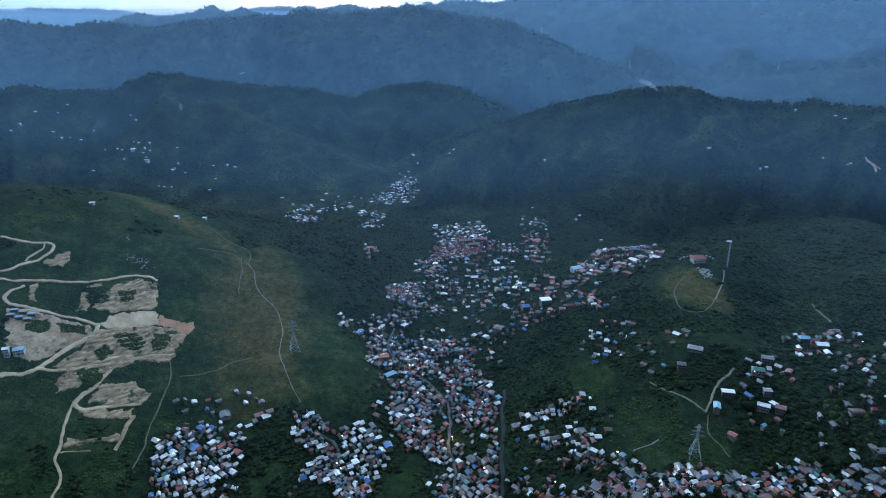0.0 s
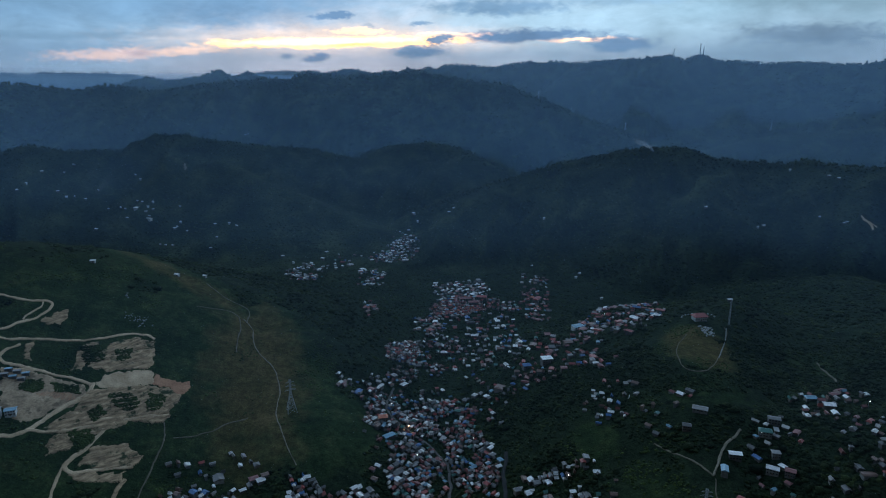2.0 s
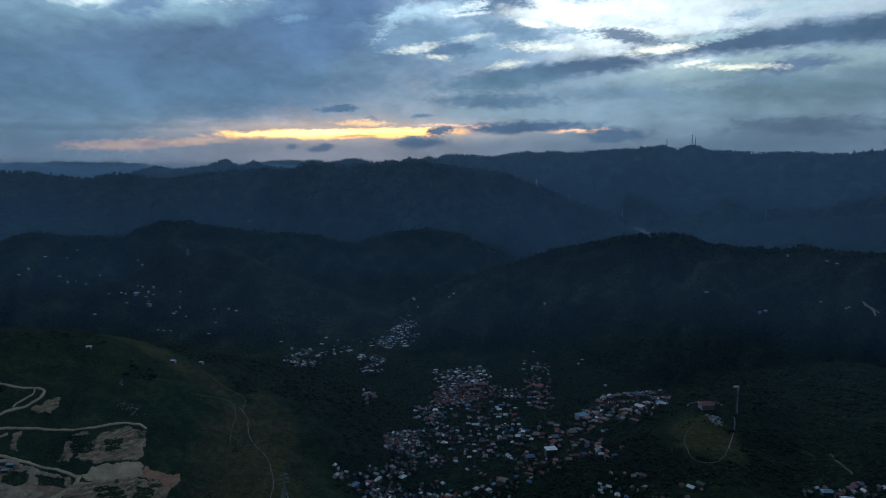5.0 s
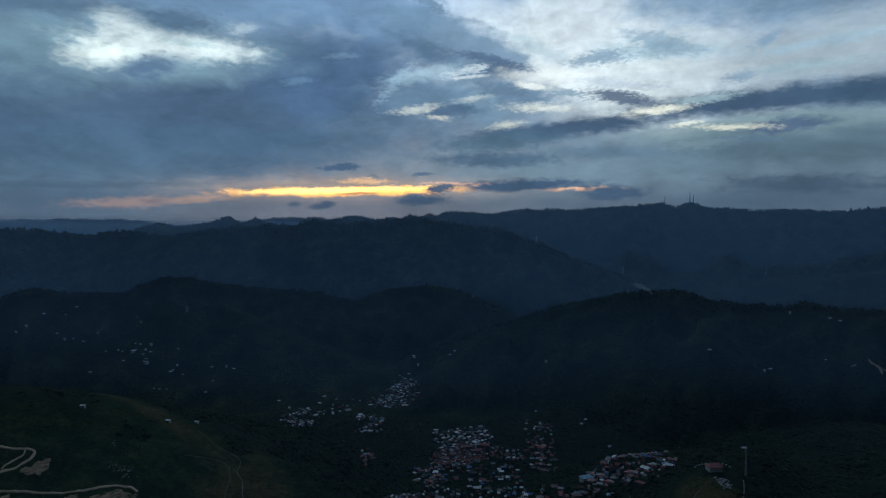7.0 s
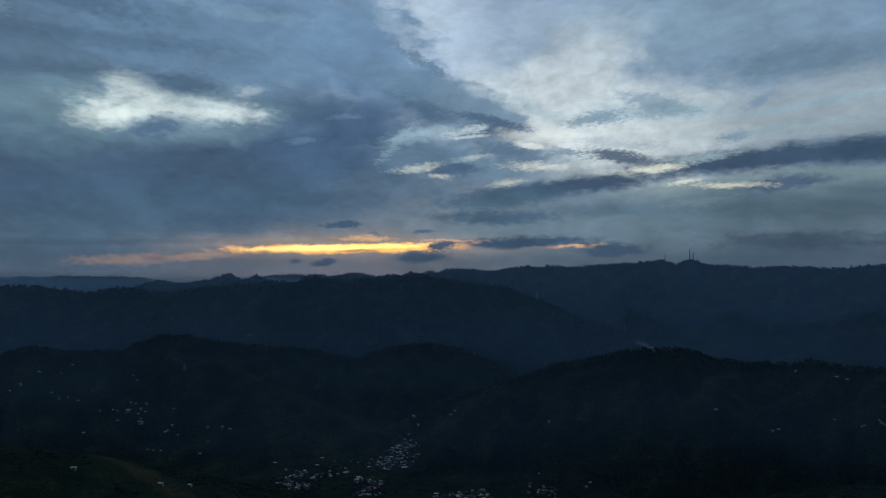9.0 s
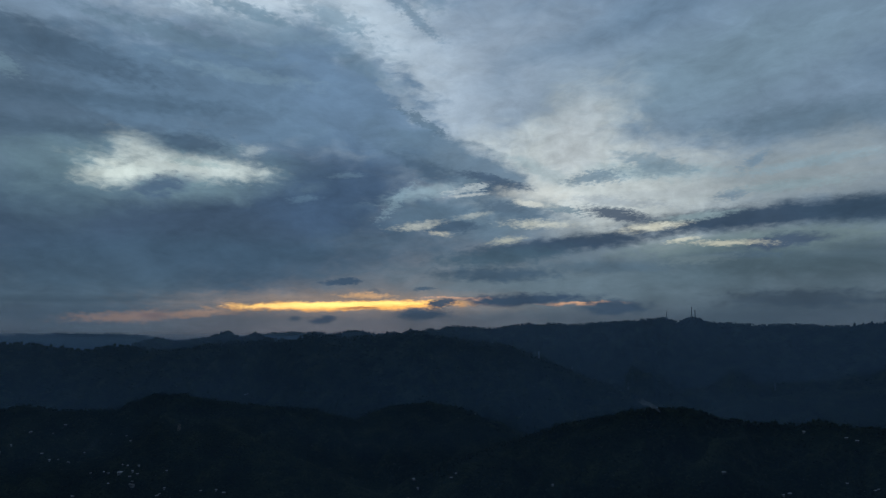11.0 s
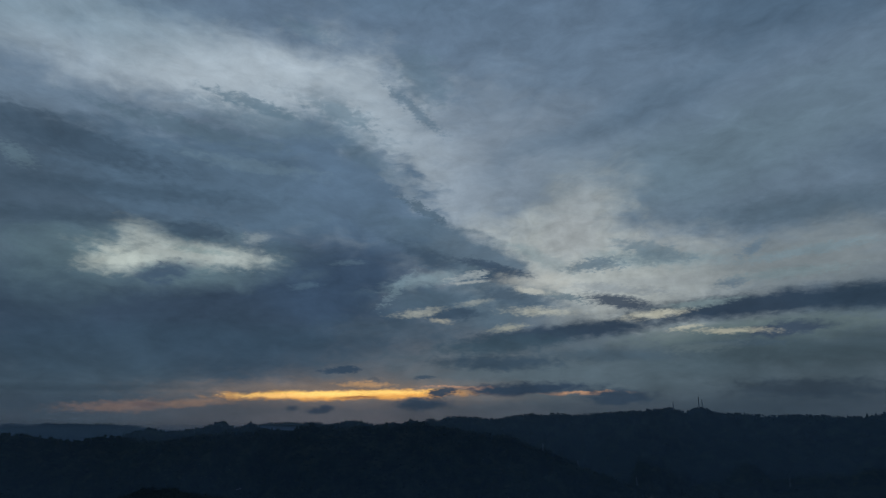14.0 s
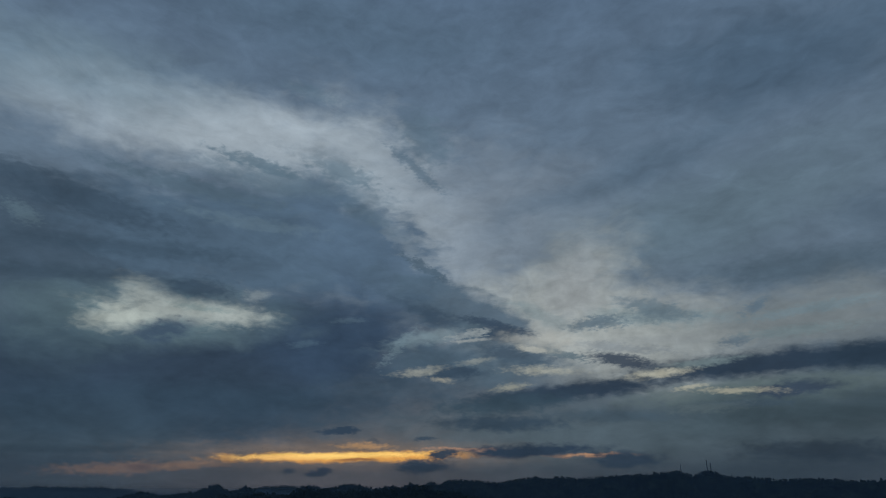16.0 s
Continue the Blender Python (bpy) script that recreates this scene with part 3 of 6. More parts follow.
def picked(name, colours, rough, metal=0.0, island=True, spec=0.4):
    """One of several colours for each piece, with streaks and blotches."""
    m, t, b = material(name, rough, metal, spec)
    rand = node(t, "ShaderNodeNewGeometry").outputs["Random Per Island"] if island else node(t, "ShaderNodeObjectInfo").outputs["Random"]
    base = ramp(t, rand, [(i / len(colours), c) for i, c in enumerate(colours)], "CONSTANT")
    wear = ramp(t, tex(t, 0.35, 5.0), [(0.3, (0.68, 0.66, 0.64)), (0.65, (1.1, 1.1, 1.1))])
    t.links.new(mix(t, 1.0, base, wear, "MULTIPLY"), b.inputs["Base Color"])
    return m


GALV, OLD, DULL = (0.57, 0.54, 0.50), (0.26, 0.245, 0.23), (0.10, 0.095, 0.09)
RED, MAROON, RUST, BLUE, SKYB, GREEN, ORANGE, WHITE = (0.31, 0.072, 0.058), (0.20, 0.07, 0.062), (0.17, 0.10, 0.075), (0.055, 0.13, 0.27), (0.18, 0.32, 0.40), (0.06, 0.16, 0.13), (0.45, 0.13, 0.06), (0.84, 0.81, 0.77)
MIXED_ROOFS = [GALV, DULL, RED, OLD, DULL, WHITE, MAROON, OLD, BLUE, GALV, RUST, DULL, MAROON, GREEN, RUST, OLD, RED, GALV, RUST, DULL, SKYB, WHITE, MAROON, DULL]
PALE_WALLS = [(0.16, 0.152, 0.142), (0.11, 0.106, 0.10), (0.21, 0.20, 0.18), (0.12, 0.10, 0.08), (0.15, 0.16, 0.155), (0.08, 0.076, 0.072), (0.18, 0.15, 0.12)]
BRIGHT_ROOFS = [WHITE, OLD, GALV, DULL, WHITE, RED, WHITE, OLD, RUST, GALV, DULL, MAROON, WHITE, GREEN, GALV, RUST, GALV, OLD, DULL, BLUE, DULL, WHITE]
RED_ROOFS = [RED, MAROON, RUST, RED, OLD, MAROON, RED, ORANGE, RUST, MAROON, GALV, RED, DULL, MAROON, RUST, SKYB]
VILLA_ROOFS = [RED, OLD, BLUE, MAROON, SKYB, RED, OLD, MAROON, DULL, RED, WHITE, RUST, MAROON, OLD]
M_RED_ROOFS = picked("red_sheet_roofs", RED_ROOFS, 0.5)
M_VILLA_ROOFS = picked("villa_roofs", VILLA_ROOFS, 0.45)
M_ROOFS = picked("sheet_roofs", MIXED_ROOFS, 0.5)
M_BRIGHT_ROOFS = picked("new_sheet_roofs", BRIGHT_ROOFS, 0.45)
M_WALLS = picked("rendered_walls", PALE_WALLS, 0.9)


def plain(name, colour, rough=0.6, metal=0.0, wear=0.25):
    m, t, b = material(name, rough, metal, 0.4)
    w = ramp(t, tex(t, 0.45, 6.0), [(0.3, (1 - wear,) * 3), (0.7, (1 + wear * 0.5,) * 3)])
    t.links.new(mix(t, 1.0, tuple(colour), w, "MULTIPLY"), b.inputs["Base Color"])
    return m


M_SHEET = {n: plain("sheet_" + n, c, 0.32 if n in ("galvanised", "white", "pale_blue") else 0.45, 0.55 if n == "galvanised" else 0.0) for n, c in (("galvanised", GALV), ("weathered", OLD), ("grey", DULL), ("white", WHITE), ("red", RED), ("maroon", MAROON), ("rusty", RUST), ("blue", BLUE), ("pale_blue", SKYB), ("green", GREEN), ("orange", ORANGE))}
M_WALL = {n: plain("wall_" + n, c, 0.9, wear=0.4) for n, c in (("cream", (0.17, 0.16, 0.145)), ("grey", (0.085, 0.082, 0.078)), ("concrete", (0.12, 0.115, 0.108)), ("brown", PALE_WALLS[3]), ("white", (0.5, 0.5, 0.48)))}
M_DOOR = plain("door_paint", (0.10, 0.07, 0.05), 0.7)
M_GLASS, t, b = material("window_glass", 0.12, spec=0.6)
b.inputs["Base Color"].default_value = (0.02, 0.025, 0.03, 1.0)
M_STEEL = plain("galvanised_steel", (0.42, 0.43, 0.44), 0.5, 0.4)
M_DARKSTEEL = plain("dark_steel", (0.06, 0.06, 0.065), 0.6, 0.3)
M_BARK = two_tone("bark", (0.05, 0.04, 0.03), (0.12, 0.095, 0.07), 0.4, 3.0)


def leaves(name, colours, spread, grain=0.9):
    """Foliage: a tone for each clump, darker and paler stands, fine mottling."""
    m, t, b = material(name, 0.9, spec=0.06)
    base = ramp(t, node(t, "ShaderNodeNewGeometry").outputs["Random Per Island"], [(i / (len(colours) - 1), c) for i, c in enumerate(colours)])
    stand = ramp(t, tex(t, spread, 8.0, 0.65), [(0.34, (0.42, 0.5, 0.55)), (0.66, (1.75, 1.62, 1.2))])
    mottle = ramp(t, tex(t, grain, 6.0, 0.7), [(0.3, (0.6, 0.62, 0.62)), (0.7, (1.3, 1.28, 1.2))])
    t.links.new(mix(t, 1.0, mix(t, 1.0, base, stand, "MULTIPLY"), mottle, "MULTIPLY"), b.inputs["Base Color"])
    bump(t, b, tex(t, grain * 0.8, 6.0, 0.7), 1.0, 1.4 / grain)
    return m


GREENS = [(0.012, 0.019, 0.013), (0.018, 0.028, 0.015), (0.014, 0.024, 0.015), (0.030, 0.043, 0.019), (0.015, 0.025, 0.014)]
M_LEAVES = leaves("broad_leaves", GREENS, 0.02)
# hill woods take paler leaf colours than the near broad leaves
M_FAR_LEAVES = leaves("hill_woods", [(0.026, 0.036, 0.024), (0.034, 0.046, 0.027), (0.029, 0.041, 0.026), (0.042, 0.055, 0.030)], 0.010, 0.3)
M_SCRUB = leaves("scrub_leaves", [(0.026, 0.044, 0.018), (0.034, 0.054, 0.022), (0.050, 0.068, 0.027)], 0.03)


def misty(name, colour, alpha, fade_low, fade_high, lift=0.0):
    """Imitated mist: lets most light through, scatters the rest tinted, less with height."""
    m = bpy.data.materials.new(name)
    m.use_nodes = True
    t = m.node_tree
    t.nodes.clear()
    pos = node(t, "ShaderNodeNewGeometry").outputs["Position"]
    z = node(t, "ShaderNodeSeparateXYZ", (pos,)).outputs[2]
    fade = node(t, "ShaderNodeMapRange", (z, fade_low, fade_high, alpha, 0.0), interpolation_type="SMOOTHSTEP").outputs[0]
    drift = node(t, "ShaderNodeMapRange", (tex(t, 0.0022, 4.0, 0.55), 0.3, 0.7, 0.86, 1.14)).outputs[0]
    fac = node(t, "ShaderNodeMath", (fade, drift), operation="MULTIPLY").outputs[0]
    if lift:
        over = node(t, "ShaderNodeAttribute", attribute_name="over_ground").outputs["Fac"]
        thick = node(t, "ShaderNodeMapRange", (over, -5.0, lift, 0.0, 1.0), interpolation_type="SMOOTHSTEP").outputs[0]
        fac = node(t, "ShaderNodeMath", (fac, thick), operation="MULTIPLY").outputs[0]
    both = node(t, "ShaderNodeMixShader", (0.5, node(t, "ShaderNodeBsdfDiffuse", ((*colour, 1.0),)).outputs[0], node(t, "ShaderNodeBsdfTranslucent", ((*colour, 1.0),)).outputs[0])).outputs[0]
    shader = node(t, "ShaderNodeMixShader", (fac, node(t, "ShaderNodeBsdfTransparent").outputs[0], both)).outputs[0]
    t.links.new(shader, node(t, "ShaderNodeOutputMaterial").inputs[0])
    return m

# ================= ground =================


def mesh_from(name, verts, faces, mats, smooth=False):
    """A mesh from arrays: verts n x 3, faces n x 3 or n x 4 of one kind."""
    me = bpy.data.meshes.new(name)
    verts, faces = np.asarray(verts, np.float32), np.asarray(faces, np.int32)
    k = faces.shape[1]
    me.vertices.add(len(verts))
    me.vertices.foreach_set("co", verts.ravel())
    me.loops.add(faces.size)
    me.loops.foreach_set("vertex_index", faces.ravel())
    me.polygons.add(len(faces))
    me.polygons.foreach_set("loop_start", np.arange(0, faces.size, k, dtype=np.int32))
    me.polygons.foreach_set("use_smooth", np.full(len(faces), smooth))
    for m in mats if isinstance(mats, (list, tuple)) else [mats]:
        me.materials.append(m)
    me.update(calc_edges=True)
    return me


def in_ellipse(x, y, cx, cy, rx, ry, turn=0.0):
    """Below 1 inside."""
    c, s = math.cos(radians(turn)), math.sin(radians(turn))
    u, v = (x - cx) * c + (y - cy) * s, -(x - cx) * s + (y - cy) * c
    return np.hypot(u / rx, v / ry)


def dryness(x, y):
    """1 on the straw-coloured crests."""
    d = np.clip(1.45 - in_ellipse(x, y, -238, 735, 58, 165, 14), 0, 1)
    d = np.maximum(d, 0.7 * np.clip(1.6 - in_ellipse(x, y, -400, 912, 120, 22, -24), 0, 1))
    return np.maximum(0.58 * d, 0.5 * np.clip(1.6 - in_ellipse(x, y, 318, 718, 36, 54, 0), 0, 1))


def grassiness(x, y):
    """0 in the woods to 1 on open grass."""
    g = np.clip(1.45 - in_ellipse(x, y, -400, 700, 230, 230, -20), 0, 1) * 0.75
    g = np.maximum(g, np.clip(1.5 - in_ellipse(x, y, -420, 480, 130, 90, 0), 0, 1) * 0.8)
    g = np.maximum(g, np.clip(1.6 - in_ellipse(x, y, -235, 730, 60, 170, 14), 0, 1))
    g = np.maximum(g, np.clip(1.6 - in_ellipse(x, y, -400, 895, 165, 50, -26), 0, 1))
    g = np.maximum(g, np.clip(1.5 - in_ellipse(x, y, 318, 718, 42, 60, 0), 0, 1))
    g = np.maximum(g, np.clip(1.5 - in_ellipse(x, y, -140, 640, 42, 75, 10), 0, 1) * 0.8)
    g = np.maximum(g, np.clip(1.5 - in_ellipse(x, y, -140, 690, 42, 115, 28), 0, 1) * 0.8)
    g = np.maximum(g, np.clip(1.6 - in_ellipse(x, y, 160, 592, 26, 44, 0), 0, 1) * 0.55)
    g = np.maximum(g, np.clip(1.6 - in_ellipse(x, y, 290, 622, 52, 40, 0), 0, 1) * 0.5)
    g = np.maximum(g, np.clip(1.6 - in_ellipse(x, y, 452, 706, 36, 52, 0), 0, 1) * 0.5)
    g = np.maximum(g, np.clip(1.6 - in_ellipse(x, y, -176, 505, 20, 52, 8), 0, 1) * 0.62)
    g = np.maximum(g, np.clip(1.6 - in_ellipse(x, y, -38, 498, 18, 34, 0), 0, 1) * 0.55)
    h = np.clip(1.7 - in_ellipse(x, y, 205, 505, 60, 95, 0), 0, 1) * 0.26 + 0.5 * fbm(x, y, 50, 3, 191)
    return np.clip(np.maximum(g, np.where(in_ellipse(x, y, 205, 505, 60, 95, 0) < 1.7, h, 0)), 0, 1)


nx, ny = len(GX), len(GY)
mx, my = np.meshgrid(GX, GY)
index = np.arange(nx * ny).reshape(ny, nx)
quads = np.stack([index[:-1, :-1], index[:-1, 1:], index[1:, 1:], index[1:, :-1]], -1).reshape(-1, 4)
me = mesh_from("ground", np.stack([mx, my, GZ], -1).reshape(-1, 3), quads, M_GROUND, True)
me.attributes.new("grass", "FLOAT", "POINT").data.foreach_set("value", grassiness(mx, my).ravel().astype(np.float32))
me.attributes.new("dry", "FLOAT", "POINT").data.foreach_set("value", dryness(mx, my).ravel().astype(np.float32))
tagged(new("ground", me), "steep green hills and valley floor under scrub and grass", "ground", kind="structure")

# ================= imitated haze over the valley and between the ranges ===


# distance haze imitated by upright sheets, its blue set as their colour
def haze_sheet(far, alpha, top=820, low=150, colour=(0.31, 0.53, 0.79), lift=0.0):
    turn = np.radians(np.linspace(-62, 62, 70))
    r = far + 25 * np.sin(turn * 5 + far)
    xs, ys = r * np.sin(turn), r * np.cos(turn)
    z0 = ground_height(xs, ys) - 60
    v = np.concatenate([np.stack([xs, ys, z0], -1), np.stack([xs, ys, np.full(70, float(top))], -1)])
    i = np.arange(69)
    me = mesh_from("haze_sheet", v, np.stack([i, i + 1, i + 71, i + 70], -1), misty("haze", colour, alpha, low, top, lift))
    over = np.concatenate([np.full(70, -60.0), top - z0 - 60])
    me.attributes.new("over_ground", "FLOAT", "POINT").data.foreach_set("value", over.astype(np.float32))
    tagged(new("haze_sheet", me), "thin blue-tinted sheet imitating evening haze over the valley and ranges", "haze", kind="stuff")


# the first two sheets stand over the town and lift its dark tones
haze_sheet(540, 0.035, top=400, low=250, lift=240)
haze_sheet(1000, 0.05, top=415, low=250, lift=200)
haze_sheet(1450, 0.09, top=425, low=200, lift=110)
haze_sheet(1975, 0.085, top=430, low=280, lift=70)
haze_sheet(2330, 0.265, top=610, low=520, lift=12)
haze_sheet(3450, 0.27, top=660, low=570, lift=15)
haze_sheet(4560, 0.65, top=545, low=470, colour=(0.50, 0.70, 0.92))


# ================= roads and earthworks =================


def smooth_line(points, step):
    """A Catmull-Rom line through the points, as x, y rows."""
    p = np.array([points[0]] + list(points) + [points[-1]], float)
    out = []
    for k in range(1, len(p) - 2):
        n = max(2, int(np.hypot(*(p[k + 1] - p[k])) / step))
        t = np.linspace(0, 1, n, endpoint=False)[:, None]
        a, b, c, d = p[k - 1], p[k], p[k + 1], p[k + 2]
        out.append(0.5 * (2 * b + (c - a) * t + (2 * a - 5 * b + 4 * c - d) * t ** 2 + (3 * b - a - 3 * c + d) * t ** 3))
    return np.concatenate(out + [p[-1:]])


ROAD_LINES = []


def ribbon_mesh(name, points, width, mat, lift=0.6, ragged=1.15):
    line = smooth_line(points, 2.0)
    way = np.gradient(line, axis=0)
    way /= np.maximum(np.hypot(way[:, 0], way[:, 1]), 1e-6)[:, None]
    side = np.stack([-way[:, 1], way[:, 0]], -1)
    s = np.arange(len(line)) * 2.0
    line = line + side * (min(width, 2.0) * 1.6 * fbm(s, s * 0 + points[0][0], 22, 3, 9))[:, None]
    rows = []
    for u in (-1.0, -0.92, -0.4, 0.4, 0.92, 1.0):
        w = width / 2 * (1 + ragged * fbm(s + 90 * u, s * 0 + width, 11, 4, 3, 0.7))
        q = line + side * (u * w)[:, None]
        edge = abs(u) == 1.0
        rows.append(np.concatenate([q, (ground_at(q[:, 0], q[:, 1]) + (-0.5 if edge else lift))[:, None]], 1))
    v = np.stack(rows, 1)
    n = len(line)
    i = np.arange(n * 6).reshape(n, 6)
    f = np.stack([i[:-1, :-1], i[:-1, 1:], i[1:, 1:], i[1:, :-1]], -1).reshape(-1, 4)
    ROAD_LINES.append((line[::2], width / 2))
    return mesh_from(name, v.reshape(-1, 3), f[:, ::-1], mat, True)


ROAD_LABELS = {"dirt_road": "pale graded dirt road cut into the grassy hill", "dirt_track": "grey eroded track down a grassy gully", "footpath": "narrow bare footpath worn through the grass", "lane": "pale unpaved lane up the knoll between trees", "street": "worn grey asphalt street between crowded houses"}


def ribbon(name, note, mat, points, width):
    tagged(new(name, ribbon_mesh(name, points, width * (0.54 if name == "dirt_road" else 0.85), mat)), ROAD_LABELS[name], "road", kind="structure")


def inside(poly, x, y):
    """True where x, y lies in the polygon."""
    hit = np.zeros(np.shape(x), bool)
    for (x0, y0), (x1, y1) in zip(poly, poly[1:] + poly[:1]):
        cross = (y0 > y) != (y1 > y)
        hit ^= cross & (x < (x1 - x0) * (y - y0) / ((y1 - y0) or 1e-9) + x0)
    return hit


PATCHES = []
POCKETS = []  # weedy pockets left between the cuts


def earth_patch(note, mat, poly, bench):
    """Bare worked earth; bench: the height of the steps cut into it."""
    px, py = zip(*poly)
    gx, gy = np.meshgrid(np.arange(min(px) - 4, max(px) + 5, 1.1), np.arange(min(py) - 4, max(py) + 5, 1.1))
    wx, wy = gx + 7 * fbm(gx, gy, 16, 4, 61, 0.7), gy + 7 * fbm(gx, gy, 16, 4, 67, 0.7)
    keep = inside(list(poly), wx, wy)
    gz = ground_at(gx, gy)
    if bench:
        k = (gz + 0.22 * gy) / bench + 0.3 * fbm(gx, gy, 25, 2, 71)
        f = k - np.floor(k)
        gz = gz + bench * (np.clip((f - 0.5) * 2.2, -0.5, 0.5) - (f - 0.5)) * 0.45 + 0.7
        gz = gz + 0.5 * fbm(gx, gy, 5, 3, 73)
    else:
        gz = gz + 0.5 + 0.25 * fbm(gx, gy, 8, 3, 79)
    rim = keep & ~(np.roll(keep, 1, 0) & np.roll(keep, -1, 0) & np.roll(keep, 1, 1) & np.roll(keep, -1, 1))
    gz = np.where(rim, ground_at(gx, gy) - 0.2, gz)
    i = np.arange(gx.size).reshape(gx.shape)
    ok = keep[:-1, :-1] & keep[:-1, 1:] & keep[1:, 1:] & keep[1:, :-1]
    f = np.stack([i[:-1, :-1], i[:-1, 1:], i[1:, 1:], i[1:, :-1]], -1)[ok]
    used, inv = np.unique(f, return_inverse=True)
    v = np.stack([gx, gy, gz], -1).reshape(-1, 3)[used]
    PATCHES.append(list(poly))
    label = "stepped bare cut bank of grey-brown earth with sparse weeds" if bench else "levelled bare earth pad on the grassy hill"
    tagged(new("earthwork", mesh_from("earthwork", v, inv.reshape(-1, 4), mat, True)), label, "earthwork", kind="structure")


ribbon("dirt_road", "hairpin", M_ROAD["pale"], [(-550, 732), (-522, 731), (-499, 744), (-490, 741), (-488, 727), (-497, 706), (-521, 680)], 6)
ribbon("dirt_road", "spur", M_ROAD["pale"], [(-501, 740), (-497, 727), (-505, 703)], 4)
ribbon("dirt_road", "upper bench", M_ROAD["pale"], [(-516, 670), (-473, 683), (-425, 703), (-404, 724), (-380, 740), (-366, 738)], 6)
ribbon("dirt_road", "long ramp", M_ROAD["pale"], [(-487, 668), (-496, 657), (-497, 646), (-489, 640), (-463, 640), (-434, 641), (-403, 641), (-393, 638)], 7)
ribbon("dirt_road", "main haul", M_ROAD["pale"], [(-394, 642), (-391, 626), (-404, 603), (-415, 580), (-423, 563), (-436, 556), (-447, 547)], 9)
ribbon("dirt_road", "low bench", M_ROAD["pale"], [(-422, 563), (-399, 570), (-378, 586), (-362, 602), (-342, 609), (-306, 627)], 8)
ribbon("dirt_road", "switchback", M_ROAD["pale"], [(-359, 589), (-366, 563), (-373, 549), (-374, 538), (-363, 533), (-348, 542), (-329, 550), (-316, 558)], 8)
ribbon("dirt_road", "south track", M_ROAD["pale"], [(-375, 540), (-371, 520), (-364, 495), (-360, 479), (-350, 462), (-349, 443)], 5)
ribbon("dirt_road", "cross cut", M_ROAD["cut"], [(-359, 483), (-335, 491)], 3)
ribbon("dirt_road", "wash", M_ROAD["cut"], [(-318, 498), (-316, 513), (-317, 524), (-317, 541)], 7)
ribbon("dirt_track", "gully track", M_ROAD["grey"], [(-307, 617), (-297, 580), (-297, 544), (-294, 510), (-294, 484)], 1.8)
ribbon("footpath", "ridge path", M_ROAD["worn"], [(-289, 845), (-270, 828), (-254, 787), (-221, 750), (-201, 697), (-196, 660), (-180, 621), (-161, 590), (-155, 581)], 1.4)
ribbon("footpath", "side path", M_ROAD["grey"], [(-291, 599), (-278, 607), (-261, 622), (-247, 642), (-229, 657)], 1.3)
ribbon("footpath", "contour path", M_ROAD["grey"], [(-348, 832), (-309, 853), (-288, 830), (-273, 761)], 1.6)
ribbon("footpath", "crest path", M_ROAD["grey"], [(-366, 918), (-330, 894), (-293, 880), (-281, 837)], 1.5)
ribbon("lane", "knoll lane", M_ROAD["worn"], [(250, 499), (257, 512), (268, 530), (287, 550), (298, 559)], 2.8)
ribbon("footpath", "knoll foot", M_ROAD["grey"], [(247, 496), (241, 475), (247, 462), (250, 450)], 1.4)
ribbon("footpath", "slope path", M_ROAD["grey"], [(212, 557), (230, 530), (247, 498)], 2)
ribbon("footpath", "ring path", M_ROAD["grey"], [(315, 750), (288, 713), (280, 665), (303, 657), (334, 695), (367, 751), (374, 775)], 1.3)
ribbon("footpath", "knoll low", M_ROAD["worn"], [(173, 471), (189, 473), (198, 477)], 2)
ribbon("footpath", "east path", M_ROAD["grey"], [(464, 714), (459, 681), (455, 656)], 2.5)
ribbon("street", "main street", M_ROAD["asphalt"], [(6, 625), (9, 588), (5, 547), (11, 512), (12, 472)], 4)
ribbon("street", "upper street", M_ROAD["asphalt"], [(-66, 777), (-73, 750), (-69, 717), (-44, 682), (-17, 662), (6, 625)], 4)
ribbon("street", "far street", M_ROAD["asphalt"], [(-133, 550), (-113, 537), (-106, 528)], 4)
CREEK = [(72, 622), (65, 582), (60, 530), (53, 459)]
earth_patch("work pad", M_ROAD["pale"], [(-393, 641), (-389, 658), (-352, 685), (-339, 673), (-339, 659), (-374, 638)], 0)
earth_patch("rust pad", M_ROAD["rust"], [(-345, 680), (-327, 678), (-301, 684), (-302, 667), (-308, 661), (-324, 662), (-339, 661)], 0)
earth_patch("terraced cut", M_ROAD["cut"], [(-412, 660), (-406, 705), (-387, 730), (-366, 739), (-349, 690), (-353, 684), (-390, 660)], 5)
earth_patch("yard", M_ROAD["yard"], [(-491, 635), (-462, 637), (-402, 639), (-392, 626), (-399, 607), (-414, 583), (-433, 571), (-462, 582)], 0)
earth_patch("red heap", M_ROAD["rust"], [(-442, 605), (-430, 616), (-409, 621), (-397, 615), (-408, 606), (-433, 604)], 0)
earth_patch("lower face", M_ROAD["cut"], [(-393, 635), (-337, 661), (-303, 665), (-308, 624), (-308, 615), (-340, 604), (-355, 584), (-398, 567), (-414, 568), (-398, 603)], 4)
earth_patch("west cut", M_ROAD["cut"], [(-403, 562), (-386, 577), (-379, 576), (-377, 557), (-389, 543)], 3)
earth_patch("hairpin face", M_ROAD["cut"], [(-365, 544), (-362, 567), (-330, 580), (-312, 574), (-315, 556), (-352, 540)], 3)
earth_patch("south face", M_ROAD["cut"], [(-370, 529), (-347, 539), (-316, 552), (-316, 537), (-340, 525)], 3)
earth_patch("bench face", M_ROAD["cut"], [(-363, 498), (-345, 501), (-325, 515), (-317, 513), (-325, 503), (-357, 488)], 3)
